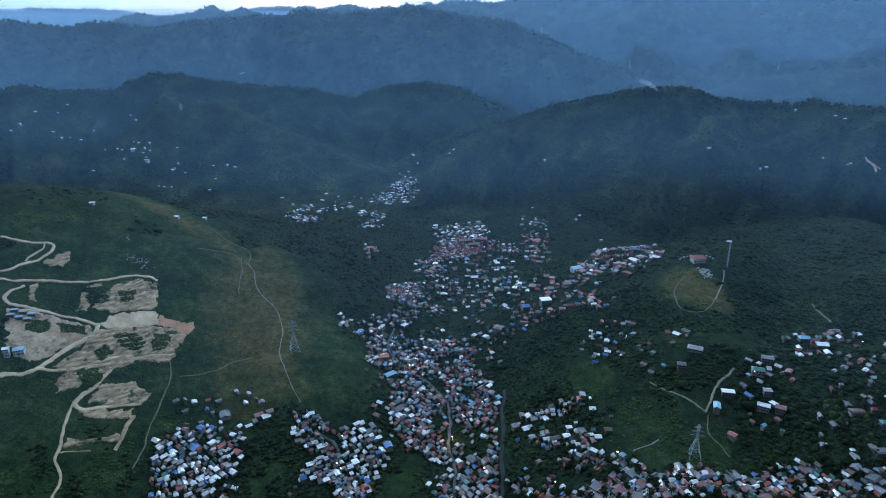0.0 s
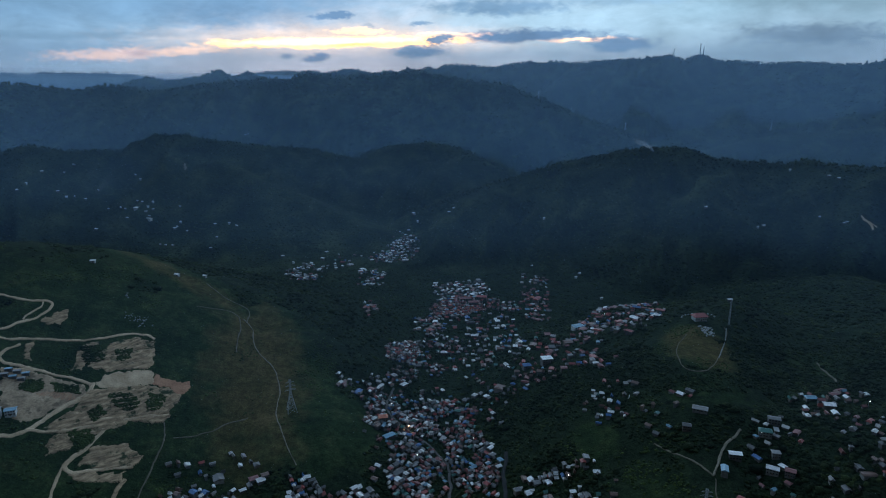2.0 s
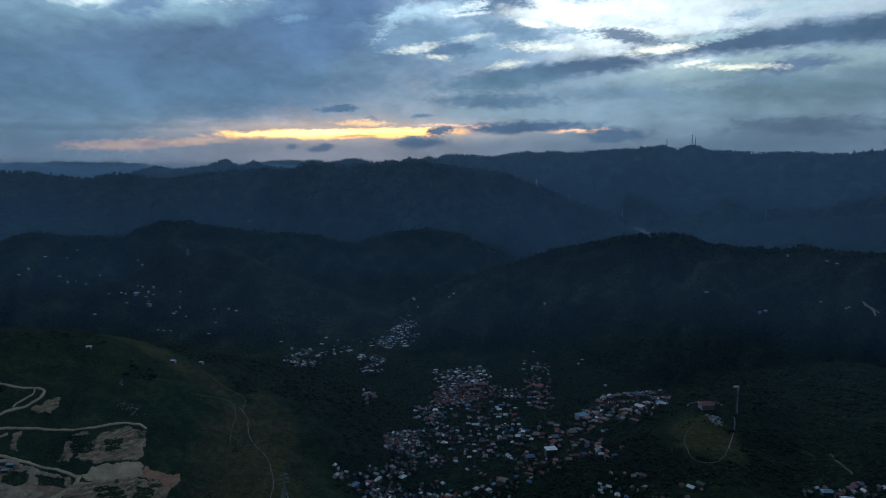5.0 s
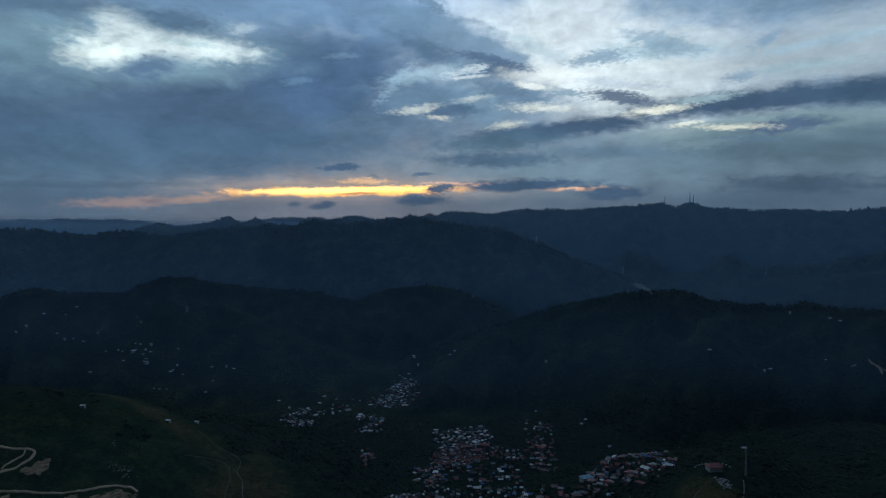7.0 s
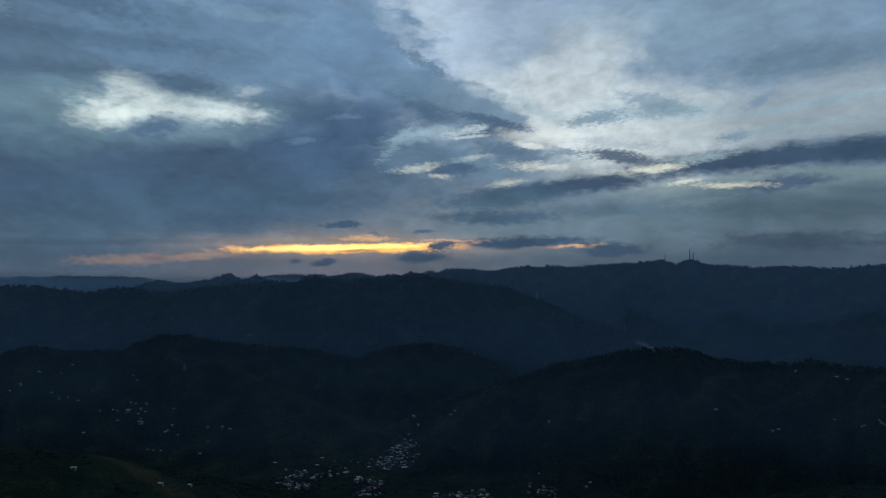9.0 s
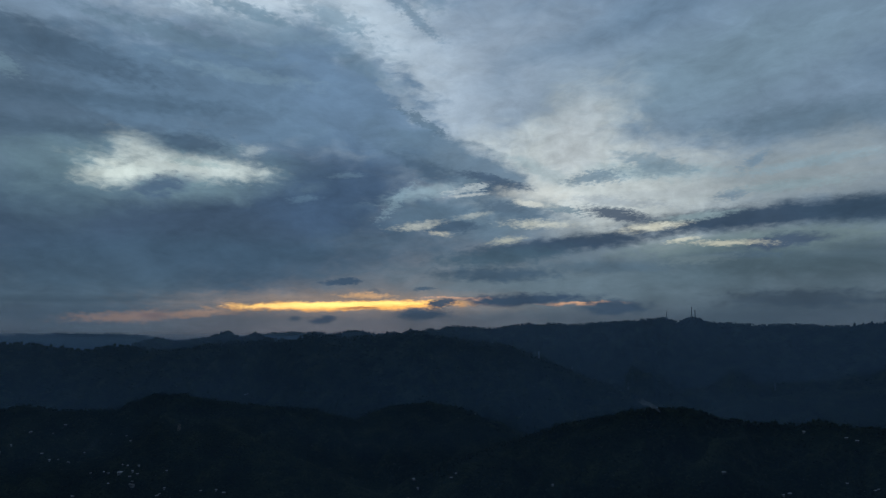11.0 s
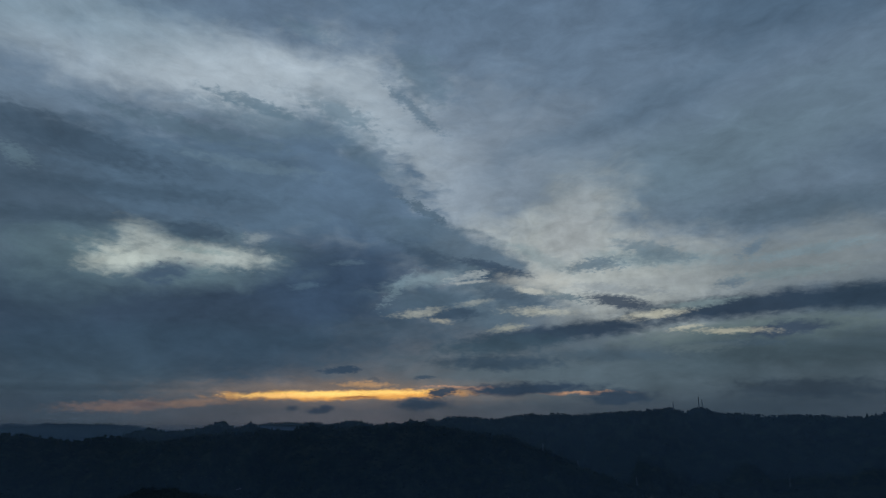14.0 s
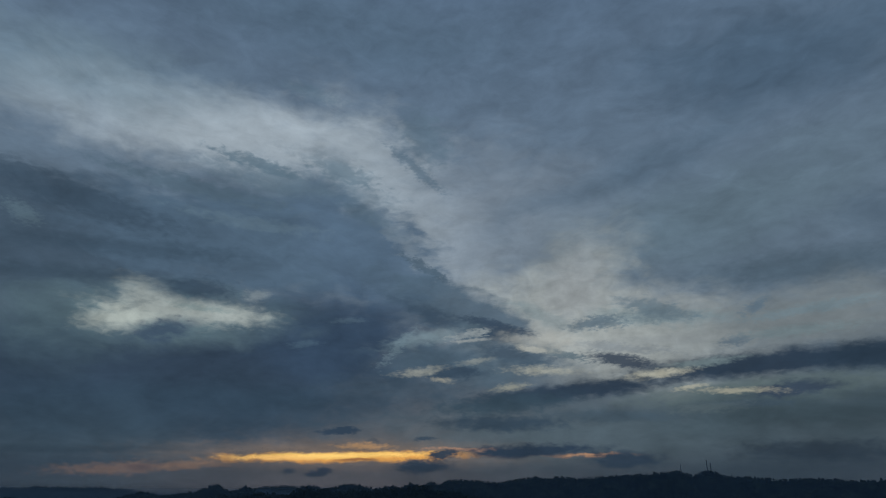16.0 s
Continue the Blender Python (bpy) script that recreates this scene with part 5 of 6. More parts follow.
FARM_TYPES = [house_type(w, d, 2.6, roof, wall, 1.2, 0.0, 0.0, True) for w, d, roof, wall in
              ((4.4, 3.4, "white", "white"), (6.0, 3.8, "galvanised", "grey"), (3.8, 3.2, "galvanised", "grey"), (7.0, 3.8, "white", "concrete"))]
free = list(FARM_TYPES)
for x, y in FARMS["west"] + FARMS["north"] + FARMS["east"]:
    spot = pose(x, y, float(ground_at(x, y)) + 1.0, 0, 0, farm_rng.uniform(-40, 40))
    LOTS.append((x, y, 0.0, 10.0, 5.0, 2.6, "farm"))
    if free:
        free.pop().matrix_basis = spot
    else:
        copy_thing(FARM_TYPES[int(farm_rng.integers(4))], spot)

# ================= woods =================
ICO = bmesh.new()
bmesh.ops.create_icosphere(ICO, subdivisions=1, radius=1.0)
ICO_V = np.array([v.co[:] for v in ICO.verts])
ICO_F = np.array([[v.index for v in f.verts] for f in ICO.faces if f.calc_center_median().z > -0.6])
ICO.free()


def clumps(centres, sizes, rng, flat=0.8, jitter=0.3):
    """Rough leafy clumps: one faceted, dented ball each."""
    n = len(centres)
    v = ICO_V[None] * (1 + rng.uniform(-jitter, jitter, (n, len(ICO_V), 1)))
    turn = rng.uniform(0, 2 * math.pi, n)
    c, s = np.cos(turn)[:, None], np.sin(turn)[:, None]
    v = np.stack([v[..., 0] * c - v[..., 1] * s, v[..., 0] * s + v[..., 1] * c, v[..., 2] * flat], -1)
    v = v * sizes[:, None, None] + centres[:, None]
    f = ICO_F[None] + (np.arange(n) * len(ICO_V))[:, None, None]
    return v.reshape(-1, 3), f.reshape(-1, 3)



# ================= towers =================


def bars_mesh(name, pairs, thick, mat):
    """Square steel bars between pairs of points, in one mesh."""
    vs, fs = [], []
    for p, q in pairs:
        p, q = Vector(p), Vector(q)
        d = (q - p).normalized()
        u = d.orthogonal().normalized() * thick / 2
        w = d.cross(u)
        k = len(vs)
        vs += [tuple(o + a * u + b * w) for o in (p, q) for a, b in ((1, 1), (-1, 1), (-1, -1), (1, -1))]
        fs += [(k, k + 1, k + 5, k + 4), (k + 1, k + 2, k + 6, k + 5), (k + 2, k + 3, k + 7, k + 6), (k + 3, k, k + 4, k + 7), (k, k + 3, k + 2, k + 1), (k + 4, k + 5, k + 6, k + 7)]
    return mesh_from(name, vs, fs, mat)


def pylon(x, y, high, base, turn, thick=0.24):
    """A lattice power pylon: four legs, bracing by panels, cross-arms, insulators."""
    tower = new("pylon")
    tower.matrix_basis = pose(x, y, float(ground_at(x, y)) - 0.3, 0, 0, turn)
    corners = [(1, 1), (-1, 1), (-1, -1), (1, -1)]

    def spread(z):
        return base / 2 * max(0.16, 1 - z / (high * 0.72)) if z < high * 0.62 else base / 2 * 0.16

    levels = [high * f for f in (0, 0.16, 0.30, 0.42, 0.52, 0.60, 0.68, 0.76, 0.84, 0.92, 1.0)]
    for cx, cy in corners:
        part("leg", bars_mesh("leg", [((cx * spread(a), cy * spread(a), a), (cx * spread(b), cy * spread(b), b)) for a, b in zip(levels, levels[1:])], thick * 1.2, M_STEEL), tower)
    for k, (a, b) in enumerate(zip(levels, levels[1:])):
        pairs = []
        for (ax, ay), (bx, by) in zip(corners, corners[1:] + corners[:1]):
            pairs += [((ax * spread(a), ay * spread(a), a), (bx * spread(b), by * spread(b), b)), ((bx * spread(a), by * spread(a), a), (ax * spread(b), ay * spread(b), b)),
                      ((ax * spread(b), ay * spread(b), b), (bx * spread(b), by * spread(b), b))]
        for pair in pairs:
            part("brace", bars_mesh("brace", [pair], thick * 0.7, M_STEEL), tower)
    for f, reach in ((0.68, 0.62), (0.80, 0.52), (0.92, 0.42)):
        z, r = high * f, base * reach
        arm = part("cross_arm", bars_mesh("cross_arm", [((-r, 0, z), (r, 0, z)), ((-r, 0, z), (0, 0, z + 2)), ((r, 0, z), (0, 0, z + 2))], thick, M_STEEL), tower)
        for side in (-r, r):
            part("insulator", bars_mesh("insulator", [((side, 0, z), (side, 0, z - 1.8))], 0.3, M_DARKSTEEL), arm, "hanging brown insulator string")
    return tagged(tower, "grey lattice steel power pylon standing in hill scrub", "pylon", "power pylons")


pylon(-178, 661, 41, 11, 25)
pylon(219, 449, 33, 10, -10)
for far_x, far_y in ((412, 2759), (732, 3642), (929, 3224), (1574, 3036)):
    pylon(far_x, far_y, 38, 10, 30, 0.27)


def radio_mast(x, y, high, wide, label, thick, taper=0.35, sink=0.5):
    mast = new("radio_mast")
    mast.matrix_basis = pose(x, y, float(ground_at(x, y)) - sink)
    corners = [(wide / 2 * math.cos(a), wide / 2 * math.sin(a)) for a in (0.3, 0.3 + 2.094, 0.3 + 4.189)]
    n = 8
    pts = [[(cx * (1 - (1 - taper) * k / n), cy * (1 - (1 - taper) * k / n), high * k / n) for k in range(n + 1)] for cx, cy in corners]
    for line in pts:
        part("leg", bars_mesh("leg", list(zip(line, line[1:])), thick, M_STEEL), mast)
    for k in range(n):
        pairs = [(pts[i][k], pts[(i + 1) % 3][k + 1]) for i in range(3)] + [(pts[i][k + 1], pts[(i + 1) % 3][k + 1]) for i in range(3)]
        for pair in pairs:
            part("brace", bars_mesh("brace", [pair], thick * 0.6, M_STEEL), mast)
    for k, z in enumerate((0.78, 0.88, 0.95)):
        a = 1.1 + 2.1 * k
        part("antenna", box_mesh("antenna", wide * 0.5 * math.cos(a) - wide * 0.14, wide * 0.5 * math.cos(a) + wide * 0.14, wide * 0.5 * math.sin(a) - wide * 0.1, wide * 0.5 * math.sin(a) + wide * 0.1, high * z, high * z + high * 0.05, M_WALL["white"]), mast, "white panel antenna")
    part("spike", bars_mesh("spike", [((0, 0, high), (0, 0, high * 1.08))], thick * 0.6, M_STEEL), mast)
    return tagged(mast, label, "mast")


radio_mast(385, 786, 36, 2.6, "slim lattice telecom mast on the wooded knoll", 0.32)
radio_mast(1522, 3856, 66, 6, "tall radio mast on the mountain crest", 1.0, sink=3)
radio_mast(1540, 3849, 52, 6, "shorter radio mast on the mountain crest", 1.1, sink=3)
radio_mast(1385, 3905, 50, 7, "slender radio mast on the mountain crest", 0.9, sink=3)

# blue-sheeted sheds in the works yard
for k in range(6):
    shed = new("work_shed")
    x, y = -478 + 9 * (k % 3), 622 + 8 * (k // 3)
    shed.matrix_basis = pose(x, y, float(ground_at(x, y)) + 0.4, 0, 0, 15)
    wv, wf, rv, rf = house_arrays(7, 4, 2.6, 0.5, 0.0, 0.0, 0.3)
    part("wall", mesh_from("wall", wv, wf, M_WALL["concrete"]), shed)
    part("roof", mesh_from("roof", rv, rf, M_SHEET["pale_blue" if k % 2 else "weathered"]), shed)
    part("door", box_mesh("door", -1, 1, -2.06, -1.95, 0, 2.1, M_DOOR), shed)
    tagged(shed, "low site shed with pale sheet roof in the yard" if k % 2 == 0 else "low site shed with pale blue roof in the yard", "shed", "site sheds")

# white stone markers below and round the chapel
mark_rng = np.random.default_rng(33)
stone = box_mesh("stone_marker", -0.9, 0.9, -0.6, 0.6, -0.6, 1.3, M_WALL["white"])
for k in range(52):
    if k < 40:
        x, y = 346 + mark_rng.uniform(-9, 7), 752 + mark_rng.uniform(-9, 19)
    else:
        a = radians(20 + 140 * (k - 40) / 11)
        x, y = 350 + 24 * math.cos(a), 796 + 22 * math.sin(a)
    ob = new("stone_marker", stone)
    ob.matrix_basis = pose(x, y, float(ground_at(x, y)), 0, 0, mark_rng.uniform(-20, 20))
    tagged(ob, "small white stone marker on the knoll's grass", "marker", "white markers")
post = box_mesh("guard_block", -0.8, 0.8, -0.4, 0.4, -0.5, 1.1, M_WALL["white"])
guard_line = smooth_line([(375, 771), (362, 743), (349, 721), (333, 694)], 1.0)
for k in range(18):
    i = k / 17 * (len(guard_line) - 1)
    x, y = guard_line[int(i)]
    ob = new("guard_block", post)
    ob.matrix_basis = pose(x, y, float(ground_at(x, y)) + 0.3, 0, 0, 80)
    tagged(ob, "white-painted concrete guard block beside the knoll road", "guard block", "white guard blocks")

# ================= street lamps =================
M_LAMP = bpy.data.materials.new("lamp_glow")
M_LAMP.use_nodes = True
glow = M_LAMP.node_tree.nodes["Principled BSDF"]
glow.inputs["Emission Color"].default_value, glow.inputs["Emission Strength"].default_value = (1.0, 0.62, 0.28, 1.0), 2.5
M_COOL = bpy.data.materials.new("lamp_glow_white")
M_COOL.use_nodes = True
glow = M_COOL.node_tree.nodes["Principled BSDF"]
glow.inputs["Emission Color"].default_value, glow.inputs["Emission Strength"].default_value = (1.0, 0.95, 0.85, 1.0), 0.9


def street_lamp(x, y, mat, label, watts=0):
    lamp = new("street_lamp")
    z = float(ground_at(x, y))
    lamp.matrix_basis = pose(x, y, z)
    part("pole", bars_mesh("pole", [((0, 0, -0.5), (0, 0, 7.6))], 0.2, M_STEEL), lamp)
    part("arm", bars_mesh("arm", [((0, 0, 7.6), (0, -1.6, 8.0))], 0.14, M_STEEL), lamp)
    part("lantern", box_mesh("lantern", -0.35, 0.35, -2.3, -1.5, 7.85, 8.15, mat), lamp, "glowing lantern")
    tagged(lamp, label, "street lamp", "street lamps")
    if watts:
        light = new("lamp_light", bpy.data.lights.new("lamp_light", "POINT"))
        light.data.energy, light.data.color, light.data.shadow_soft_size = watts, (1.0, 0.6, 0.28), 0.3
        light.location = (x, y - 2.0, z + 7.2)


street_lamp(10, 553, M_LAMP, "lit warm street lamp over the main street", 260)
street_lamp(-42, 684, M_LAMP, "lit warm street lamp at a street corner", 160)
lamp_rng = np.random.default_rng(3)
for q in [LOTS[int(k)] for k in lamp_rng.choice(len(LOTS) - 80, 26, replace=False)]:
    street_lamp(q[0] + q[3] * 0.5 + 1.2, q[1] - q[4] * 0.6, M_COOL, "lit whitish street lamp between houses")

# ================= smoke over the round hill =================


def smoke(x, y, drift, rise, wide, thick, label):
    """A drifting plume: a loose tube that widens, bends and thins out with height."""
    foot_z = float(ground_at(x, y))
    mat = misty("smoke", (0.8, 0.86, 0.93), thick, foot_z + rise * 0.1, foot_z + rise * 1.3)
    rings, sides = 30, 14
    u, a = np.meshgrid(np.linspace(0, 1, rings), np.linspace(0, 2 * math.pi, sides, endpoint=False), indexing="ij")
    cx, cz = x - drift * u ** 1.15, foot_z - 3 + rise * u ** 0.85
    r = (1.6 + wide * u) * np.sqrt(np.clip(1 - (2 * u - 1) ** 8, 0.02, 1)) * (1 + 0.85 * fbm(u * 70 + 4 * np.cos(a), 4 * np.sin(a) + u * 20, 6, 4, 201))
    v = np.stack([cx + r * np.cos(a) * 0.8 + 0.6 * wide * fbm(u * 50, u * 0, 9, 2, 205), y + r * np.sin(a), cz + r * np.cos(a) * 0.7], -1).reshape(-1, 3)
    i = np.arange(rings * sides).reshape(rings, sides)
    f = np.stack([i[:-1], np.roll(i[:-1], -1, 1), np.roll(i[1:], -1, 1), i[1:]], -1).reshape(-1, 4)
    tagged(new("smoke", mesh_from("smoke", v, f, mat, True)), label, "smoke", kind="stuff")


smoke(592, 1748, 60, 34, 7, 0.30, "thin pale smoke drifting off the wooded hilltop")
smoke(-985, 1750, -46, 62, 16, 0.07, "faint smoke hanging over a hillside hamlet")

# ================= single trees near the houses =================
tree_rng = np.random.default_rng(44)


def tree_type(high, wide, n, label):
    """A tree: tapered trunk, limbs, and a crown of many small leafy clumps with gaps."""
    tree = new("tree")
    rows, faces = [], []
    for k, (z, r) in enumerate(((0, 0.32), (high * 0.3, 0.24), (high * 0.6, 0.15), (high * 0.85, 0.05))):
        rows += [(r * math.cos(a) + 0.1 * k, r * math.sin(a), z - 0.5) for a in np.linspace(0, 2 * math.pi, 7)[:-1]]
    for k in range(3):
        faces += [(k * 6 + i, k * 6 + (i + 1) % 6, k * 6 + 6 + (i + 1) % 6, k * 6 + 6 + i) for i in range(6)]
    part("trunk", mesh_from("trunk", rows, faces, M_BARK, True), tree)
    for k in range(5):
        a, z = k * 2.4, high * (0.35 + 0.09 * k)
        part("limb", bars_mesh("limb", [((0.15, 0, z), (wide * 0.33 * math.cos(a), wide * 0.33 * math.sin(a), z + high * 0.18))], 0.16, M_BARK), tree)
    d = tree_rng.normal(0, 1, (n, 3))
    d /= np.linalg.norm(d, axis=1)[:, None]
    d *= tree_rng.uniform(0.45, 1.0, n)[:, None] ** 0.6
    c = d * np.array([wide / 2, wide / 2, high * 0.3]) * tree_rng.uniform(0.8, 1.15, (n, 1)) + np.array([0, 0, high * 0.68])
    v, f = clumps(c, tree_rng.uniform(0.35, 0.8, n) * wide / 7, tree_rng, 0.75, 0.4)
    part("crown", mesh_from("crown", v, f, M_LEAVES), tree)
    tree.matrix_basis = pose(0, 0, 0)
    return tagged(tree, label, "tree", "trees by the houses")


def palm_type(high):
    """A coconut palm: a thin leaning trunk and drooping fronds."""
    palm = new("palm_tree")
    line = [(0.05 * high * (k / 5) ** 2, 0, high * k / 5 - 0.4) for k in range(6)]
    part("trunk", bars_mesh("trunk", list(zip(line, line[1:])), 0.32, M_BARK), palm)
    x0, z0 = line[-1][0], line[-1][2]
    for k in range(13):
        a = k * 2.399
        long, up = tree_rng.uniform(2.8, 3.8), tree_rng.uniform(0.2, 1.3)
        vs = []
        for s in np.linspace(0, 1, 5):
            r, z, w = long * s, z0 + up * math.sin(s * 2.2) - 1.6 * s * s, 0.5 * math.sin(math.pi * min(1, 0.15 + s * 0.85))
            for e in (-w, w):
                vs.append((x0 + r * math.cos(a) - e * math.sin(a), r * math.sin(a) + e * math.cos(a), z - abs(w) * 0.3))
        part("frond", mesh_from("frond", vs, [(2 * i, 2 * i + 1, 2 * i + 3, 2 * i + 2) for i in range(4)], M_LEAVES), palm)
    return tagged(palm, "tall coconut palm with drooping green fronds", "palm tree", "palms by the houses")


TREE_TYPES = [tree_type(6.5, 5.5, 70, "broad dark green tree standing among houses"), tree_type(8, 5, 70, "tall dark green tree standing among houses"), tree_type(5, 4.5, 55, "low bushy green tree in a yard"), tree_type(7, 6.5, 90, "wide spreading green tree beside houses")]
PALMS = [palm_type(10), palm_type(8)]
spots = []
for q in sorted(LOTS, key=lambda q: q[1])[:520]:
    for a in tree_rng.uniform(0, 2 * math.pi, 3):
        r = q[3] * 0.5 + tree_rng.uniform(1.6, 3.0)
        x, y = q[0] + r * math.cos(a), q[1] + r * math.sin(a)
        if min(math.hypot(x - p[0], y - p[1]) for p in LOTS) > 3.7 and not on_road(x, y, 1.2) and all(math.hypot(x - p[0], y - p[1]) > 3 for p in spots):
            spots.append((x, y))
            break
spots = spots[:290]
free_trees = list(TREE_TYPES) + list(PALMS)
for k, (x, y) in enumerate(spots):
    spot = pose(x, y, float(ground_at(x, y)), 0, 0, tree_rng.uniform(0, 360))
    if free_trees:
        free_trees.pop().matrix_basis = spot
    elif k % 8 == 0:
        copy_thing(PALMS[k // 8 % 2], spot)
    else:
        copy_thing(TREE_TYPES[int(tree_rng.integers(4))], spot)

# ================= pale rocks on the grassy hill =================
rock_rng = np.random.default_rng(55)
M_ROCK = two_tone("pale_rock", (0.16, 0.155, 0.14), (0.36, 0.35, 0.33), 0.4, 1.5, relief=0.3)


def rock(x, y, size):
    """A weathered boulder, faceted and sunk into the turf."""
    bm = bmesh.new()
    bmesh.ops.create_icosphere(bm, subdivisions=2, radius=1.0)
    for v in bm.verts:
        v.co *= 1 + 0.35 * noise.noise(v.co * 1.3 + Vector((x, y, 0)))
        v.co = Vector((v.co.x * size * 1.4, v.co.y * size, v.co.z * size * 0.9))
    me = bpy.data.meshes.new("rock")
    bm.to_mesh(me)
    bm.free()
    me.materials.append(M_ROCK)
    ob = new("rock", me)
    ob.matrix_basis = pose(x, y, float(ground_at(x, y)) + size * 0.2, 0, 0, rock_rng.uniform(0, 360))
    tagged(ob, "pale weathered rock standing out of the grassy slope", "rock", "rocks on the hill")


for k in range(34):
    rock(ROCKS[0][0] + rock_rng.normal(0, 8), ROCKS[0][1] + rock_rng.normal(0, 4), rock_rng.uniform(0.35, 1.15))
for k in range(3):
    rock(ROCKS[1][0] + rock_rng.normal(0, 4), ROCKS[1][1] + rock_rng.normal(0, 3), rock_rng.uniform(0.7, 1.6))

# ================= trees and scrub =================
LOT_CELLS = {}
for q in LOTS + BLOCKS:
    LOT_CELLS.setdefault((int(q[0] // 12), int(q[1] // 12)), []).append(q)


def scatter(y0, y1, gap, rng, wide=0.80):
    """Loose grid of places between y0 and y1, in the wedge that the valley opens."""
    half = wide * y1 + 80
    gx, gy = np.meshgrid(np.arange(-half, half, gap), np.arange(y0, y1, gap))
    x = (gx + rng.uniform(-0.48, 0.48, gx.shape) * gap).ravel()
    y = (gy + rng.uniform(-0.48, 0.48, gy.shape) * gap).ravel()
    ok = np.abs(x) < wide * y + 60
    return x[ok], y[ok]


def open_ground(x, y):
    """True where trees may stand: off grass, roads, bare earth and lots."""
    g = grassiness(x, y) + 0.72 * fbm(x, y, 60, 4, 131)
    ok = (g < 0.42) & ((fbm(x, y, 120, 3, 161) < 0.40) | (x < 150) | (x > 380) | (y > 700))
    ok &= in_ellipse(x, y, 346, 772, 24, 34) > 1
    for line, half in ROAD_LINES:
        box = (x > line[:, 0].min() - 12) & (x < line[:, 0].max() + 12) & (y > line[:, 1].min() - 12) & (y < line[:, 1].max() + 12) & ok
        for k in np.nonzero(box)[0]:
            ok[k] = np.min(np.hypot(line[:, 0] - x[k], line[:, 1] - y[k])) > half + 3
    for poly in PATCHES:
        ok &= ~inside(poly, x, y)
    for k in np.nonzero(ok)[0]:
        cx, cy = int(x[k] // 12), int(y[k] // 12)
        for i in (-1, 0, 1):
            for j in (-1, 0, 1):
                for q in LOT_CELLS.get((cx + i, cy + j), ()):
                    if math.hypot(q[0] - x[k], q[1] - y[k]) < q[3] * 0.5 + 1.2:
                        ok[k] = False
    return ok


wood_rng = np.random.default_rng(21)
x, y = scatter(380, 760, 4.5, wood_rng)
ok = open_ground(x, y)
x, y = x[ok], y[ok]
size = 2.1 * np.exp(wood_rng.normal(0, 0.32, len(x))) * (1 + 0.45 * fbm(x, y, 70, 3, 141))
z = ground_at(x, y)
parts_v, parts_s = [], []
for k in range(3):
    off = wood_rng.normal(0, 0.7, (len(x), 2)) * size[:, None]
    parts_v.append(np.stack([x + off[:, 0], y + off[:, 1], z + size * wood_rng.uniform(-0.45, 0.0, len(x))], -1))
    parts_s.append(size * wood_rng.uniform(0.65, 1.12, len(x)))
v, f = clumps(np.concatenate(parts_v), np.concatenate(parts_s), wood_rng, 0.62, 0.34)
tagged(new("woods", mesh_from("woods", v, f, M_LEAVES, True)), "dense dark green trees and scrub on the near slopes", "trees", kind="stuff")

x, y = scatter(760, 1400, 6.8, wood_rng)
ok = open_ground(x, y)
x, y = x[ok], y[ok]
size = 2.7 * np.exp(wood_rng.normal(0, 0.32, len(x))) * (1 + 0.3 * fbm(x, y, 90, 3, 143))
z = ground_at(x, y)
parts_v, parts_s = [], []
for k in range(2):
    off = wood_rng.normal(0, 0.65, (len(x), 2)) * size[:, None]
    parts_v.append(np.stack([x + off[:, 0], y + off[:, 1], z + size * wood_rng.uniform(-0.5, -0.1, len(x))], -1))
    parts_s.append(size * wood_rng.uniform(0.65, 1.12, len(x)))
v, f = clumps(np.concatenate(parts_v), np.concatenate(parts_s), wood_rng, 0.6, 0.34)
tagged(new("woods", mesh_from("woods", v, f, M_LEAVES, True)), "dense dark green trees along the valley sides", "trees", kind="stuff")

x, y = scatter(1400, 2350, 10.0, wood_rng, 0.76)
ok = np.ones(len(x), bool)
for q in LOTS:
    if q[1] > 1380:
        ok &= np.hypot(x - q[0], y - q[1]) > q[3] * 0.6 + 4
x, y = x[ok], y[ok]
size = wood_rng.uniform(2.6, 5.6, len(x))
v, f = clumps(np.stack([x, y, ground_at(x, y) - size * 0.3], -1), size, wood_rng, 0.62, 0.3)
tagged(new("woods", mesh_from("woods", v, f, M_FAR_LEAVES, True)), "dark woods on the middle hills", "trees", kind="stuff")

x, y = scatter(2350, 4850, 24, wood_rng, 0.76)
size = wood_rng.uniform(6.0, 13.0, len(x))
v, f = clumps(np.stack([x, y, ground_at(x, y) - size * 0.25], -1), size, wood_rng, 0.5, 0.25)
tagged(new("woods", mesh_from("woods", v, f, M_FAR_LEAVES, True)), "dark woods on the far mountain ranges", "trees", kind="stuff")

# low bushes over the grassy hill and the knoll
gx, gy = np.meshgrid(np.arange(-640, -70, 3.6), np.arange(400, 960, 3.6))
x = np.concatenate([gx.ravel(), wood_rng.uniform(130, 340, 9000)])
y = np.concatenate([gy.ravel(), wood_rng.uniform(400, 780, 9000)])
x, y = x + wood_rng.uniform(-2, 2, len(x)), y + wood_rng.uniform(-2, 2, len(y))
g = grassiness(x, y)
ok = (g > 0.2) & (fbm(x, y, 45, 4, 151) * 1.2 + wood_rng.uniform(-0.25, 0.25, len(x)) > g * 0.62 - 0.02)
for poly in POCKETS:
    ok |= inside(poly, x, y)
x, y = x[ok], y[ok]
ok = np.ones(len(x), bool)
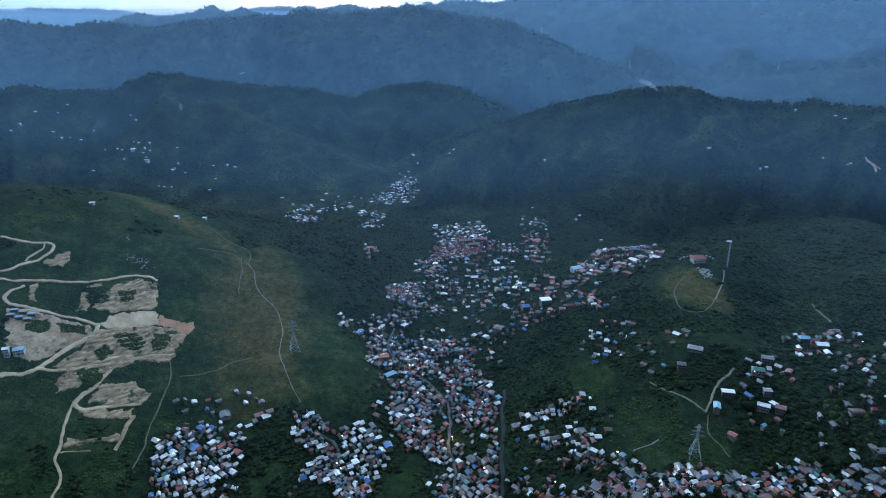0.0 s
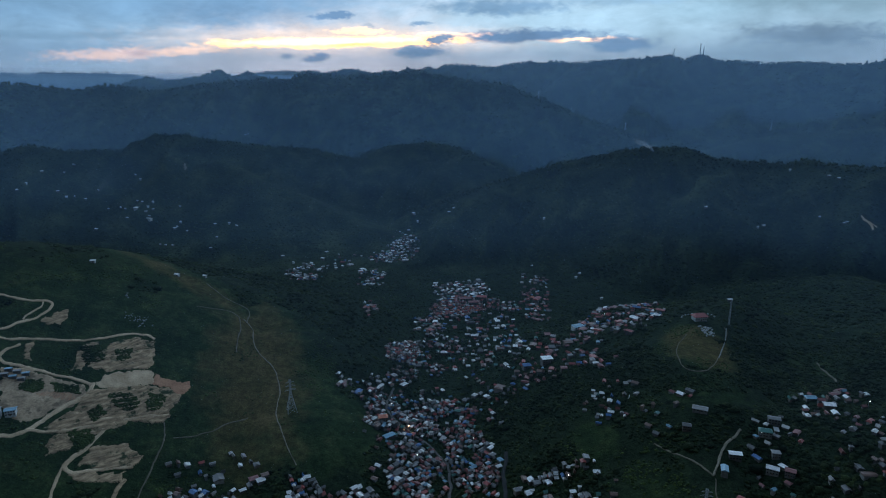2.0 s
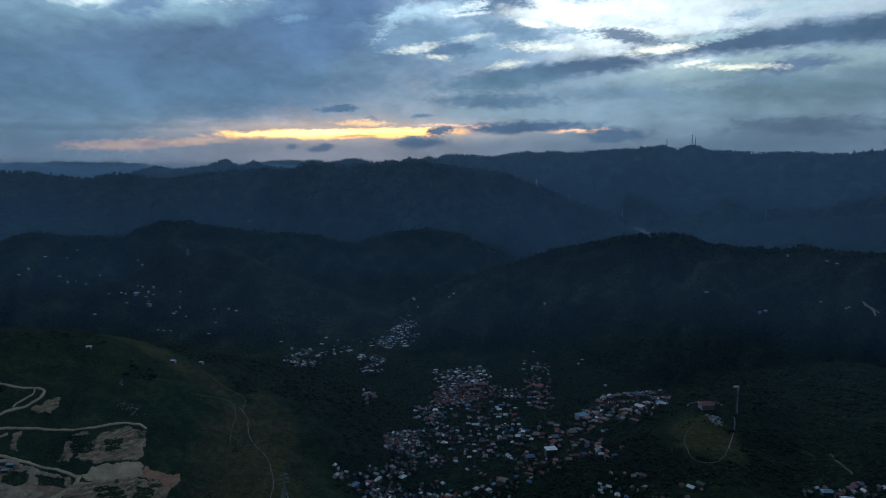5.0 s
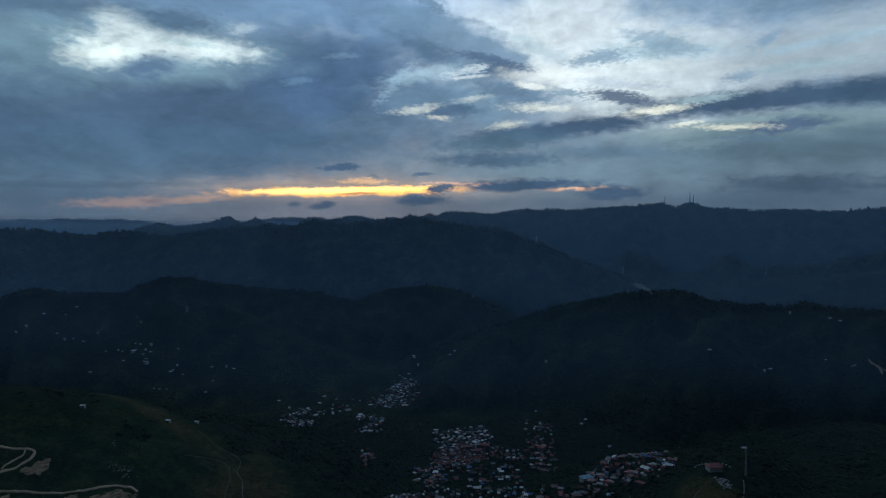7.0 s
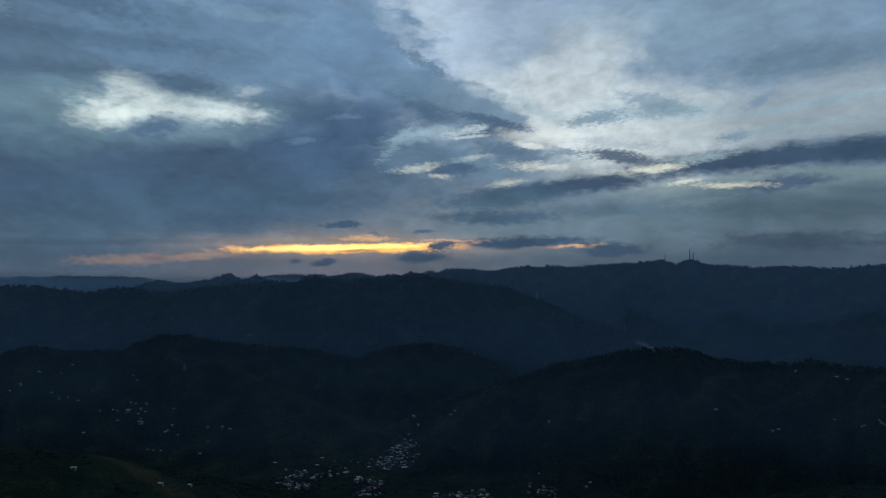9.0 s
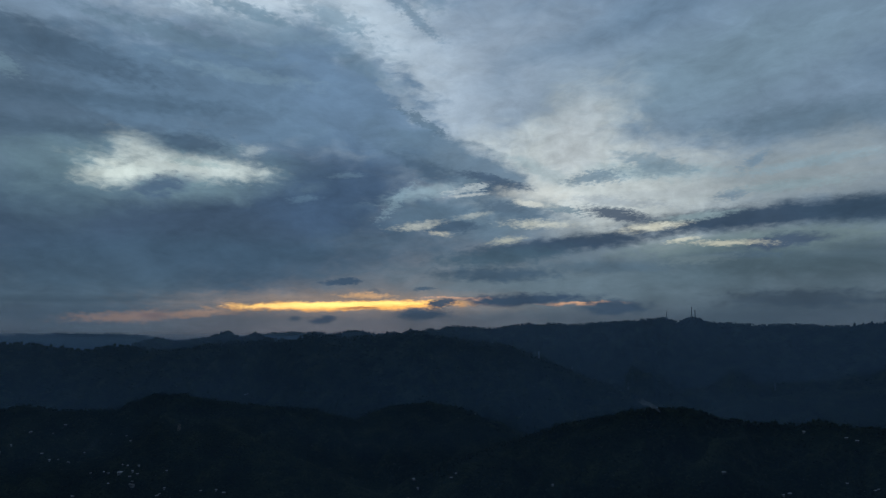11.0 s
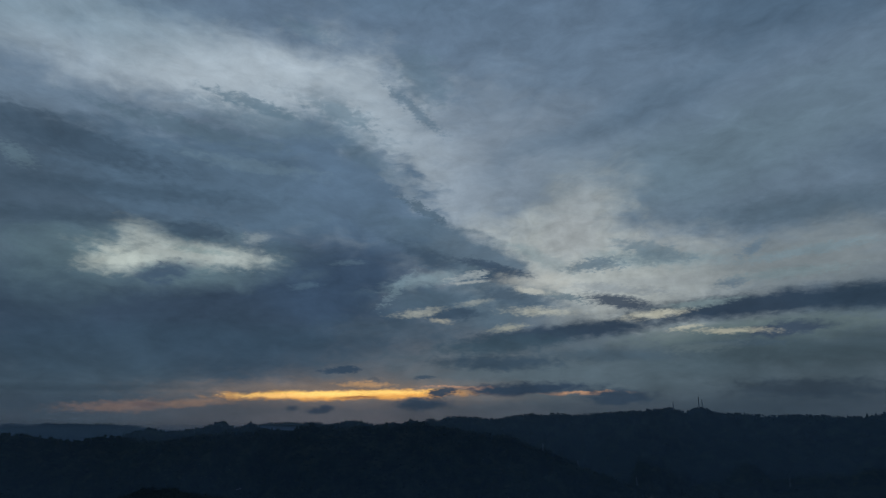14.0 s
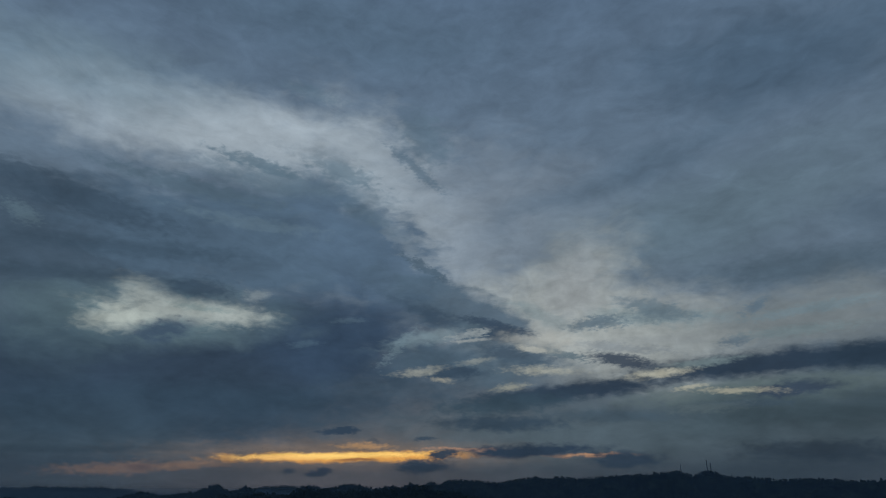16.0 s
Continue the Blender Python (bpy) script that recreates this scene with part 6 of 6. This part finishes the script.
for line, half in ROAD_LINES:
    for k in np.nonzero((x > line[:, 0].min() - 8) & (x < line[:, 0].max() + 8) & (y > line[:, 1].min() - 8) & (y < line[:, 1].max() + 8))[0]:
        ok[k] &= np.min(np.hypot(line[:, 0] - x[k], line[:, 1] - y[k])) > half + 1.5
pocket = np.zeros(len(x), bool)
for poly in POCKETS:
    pocket |= inside(poly, x + 3 * fbm(x, y, 12, 2, 63), y + 3 * fbm(x, y, 12, 2, 65))
for poly in PATCHES:
    ok &= ~(inside(poly, x, y) & ~pocket & (wood_rng.random(len(x)) < 0.95))
x, y = x[ok], y[ok]
size = wood_rng.uniform(0.8, 2.2, len(x))
v, f = clumps(np.stack([x, y, ground_at(x, y) - size * 0.15], -1), size, wood_rng, 0.55, 0.35)
tagged(new("scrub", mesh_from("scrub", v, f, M_SCRUB, True)), "low green bushes and tall grass over the hill", "scrub", kind="stuff")

# taller single trees along the crests
x, y = [], []
for name, step in (("last_range", 14), ("west_range", 9), ("high_range", 9), ("third_range", 8), ("mid_hill", 7), ("mid_hump", 7), ("round_hill", 6)):
    line = np.array(RIDGES[name][0], float)[:, :2]
    for p, q in zip(line, line[1:]):
        n = int(np.hypot(*(q - p)) / step * 3)
        s = wood_rng.random((n, 1))
        at = p + (q - p) * s + wood_rng.normal(0, 22, (n, 2))
        x.append(at[:, 0]), y.append(at[:, 1])
x, y = np.concatenate(x), np.concatenate(y)
size = wood_rng.uniform(2.0, 5.2, len(x)) * np.where(np.hypot(x, y) > 2500, 1.3, 0.8)
v, f = clumps(np.stack([x, y, ground_at(x, y) + size * 1.0], -1), size, wood_rng, 1.35, 0.4)
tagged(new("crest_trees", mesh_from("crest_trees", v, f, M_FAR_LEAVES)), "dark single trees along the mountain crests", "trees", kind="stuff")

# weeds in the pockets between the cuts
for poly in POCKETS:
    px, py = zip(*poly)
    gx, gy = np.meshgrid(np.arange(min(px), max(px), 1.3), np.arange(min(py), max(py), 1.3))
    x, y = (gx + wood_rng.uniform(-0.8, 0.8, gx.shape)).ravel(), (gy + wood_rng.uniform(-0.8, 0.8, gy.shape)).ravel()
    ok = inside(poly, x + 4 * fbm(x, y, 12, 2, 63), y + 4 * fbm(x, y, 12, 2, 65))
    x, y = x[ok], y[ok]
    if len(x) == 0:
        continue
    size = wood_rng.uniform(0.9, 1.9, len(x))
    v, f = clumps(np.stack([x, y, ground_at(x, y) + 0.5], -1), size, wood_rng, 0.5, 0.35)
    tagged(new("weeds", mesh_from("weeds", v, f, M_SCRUB, True)), "weedy green scrub left between the earth cuts", "scrub", kind="stuff")
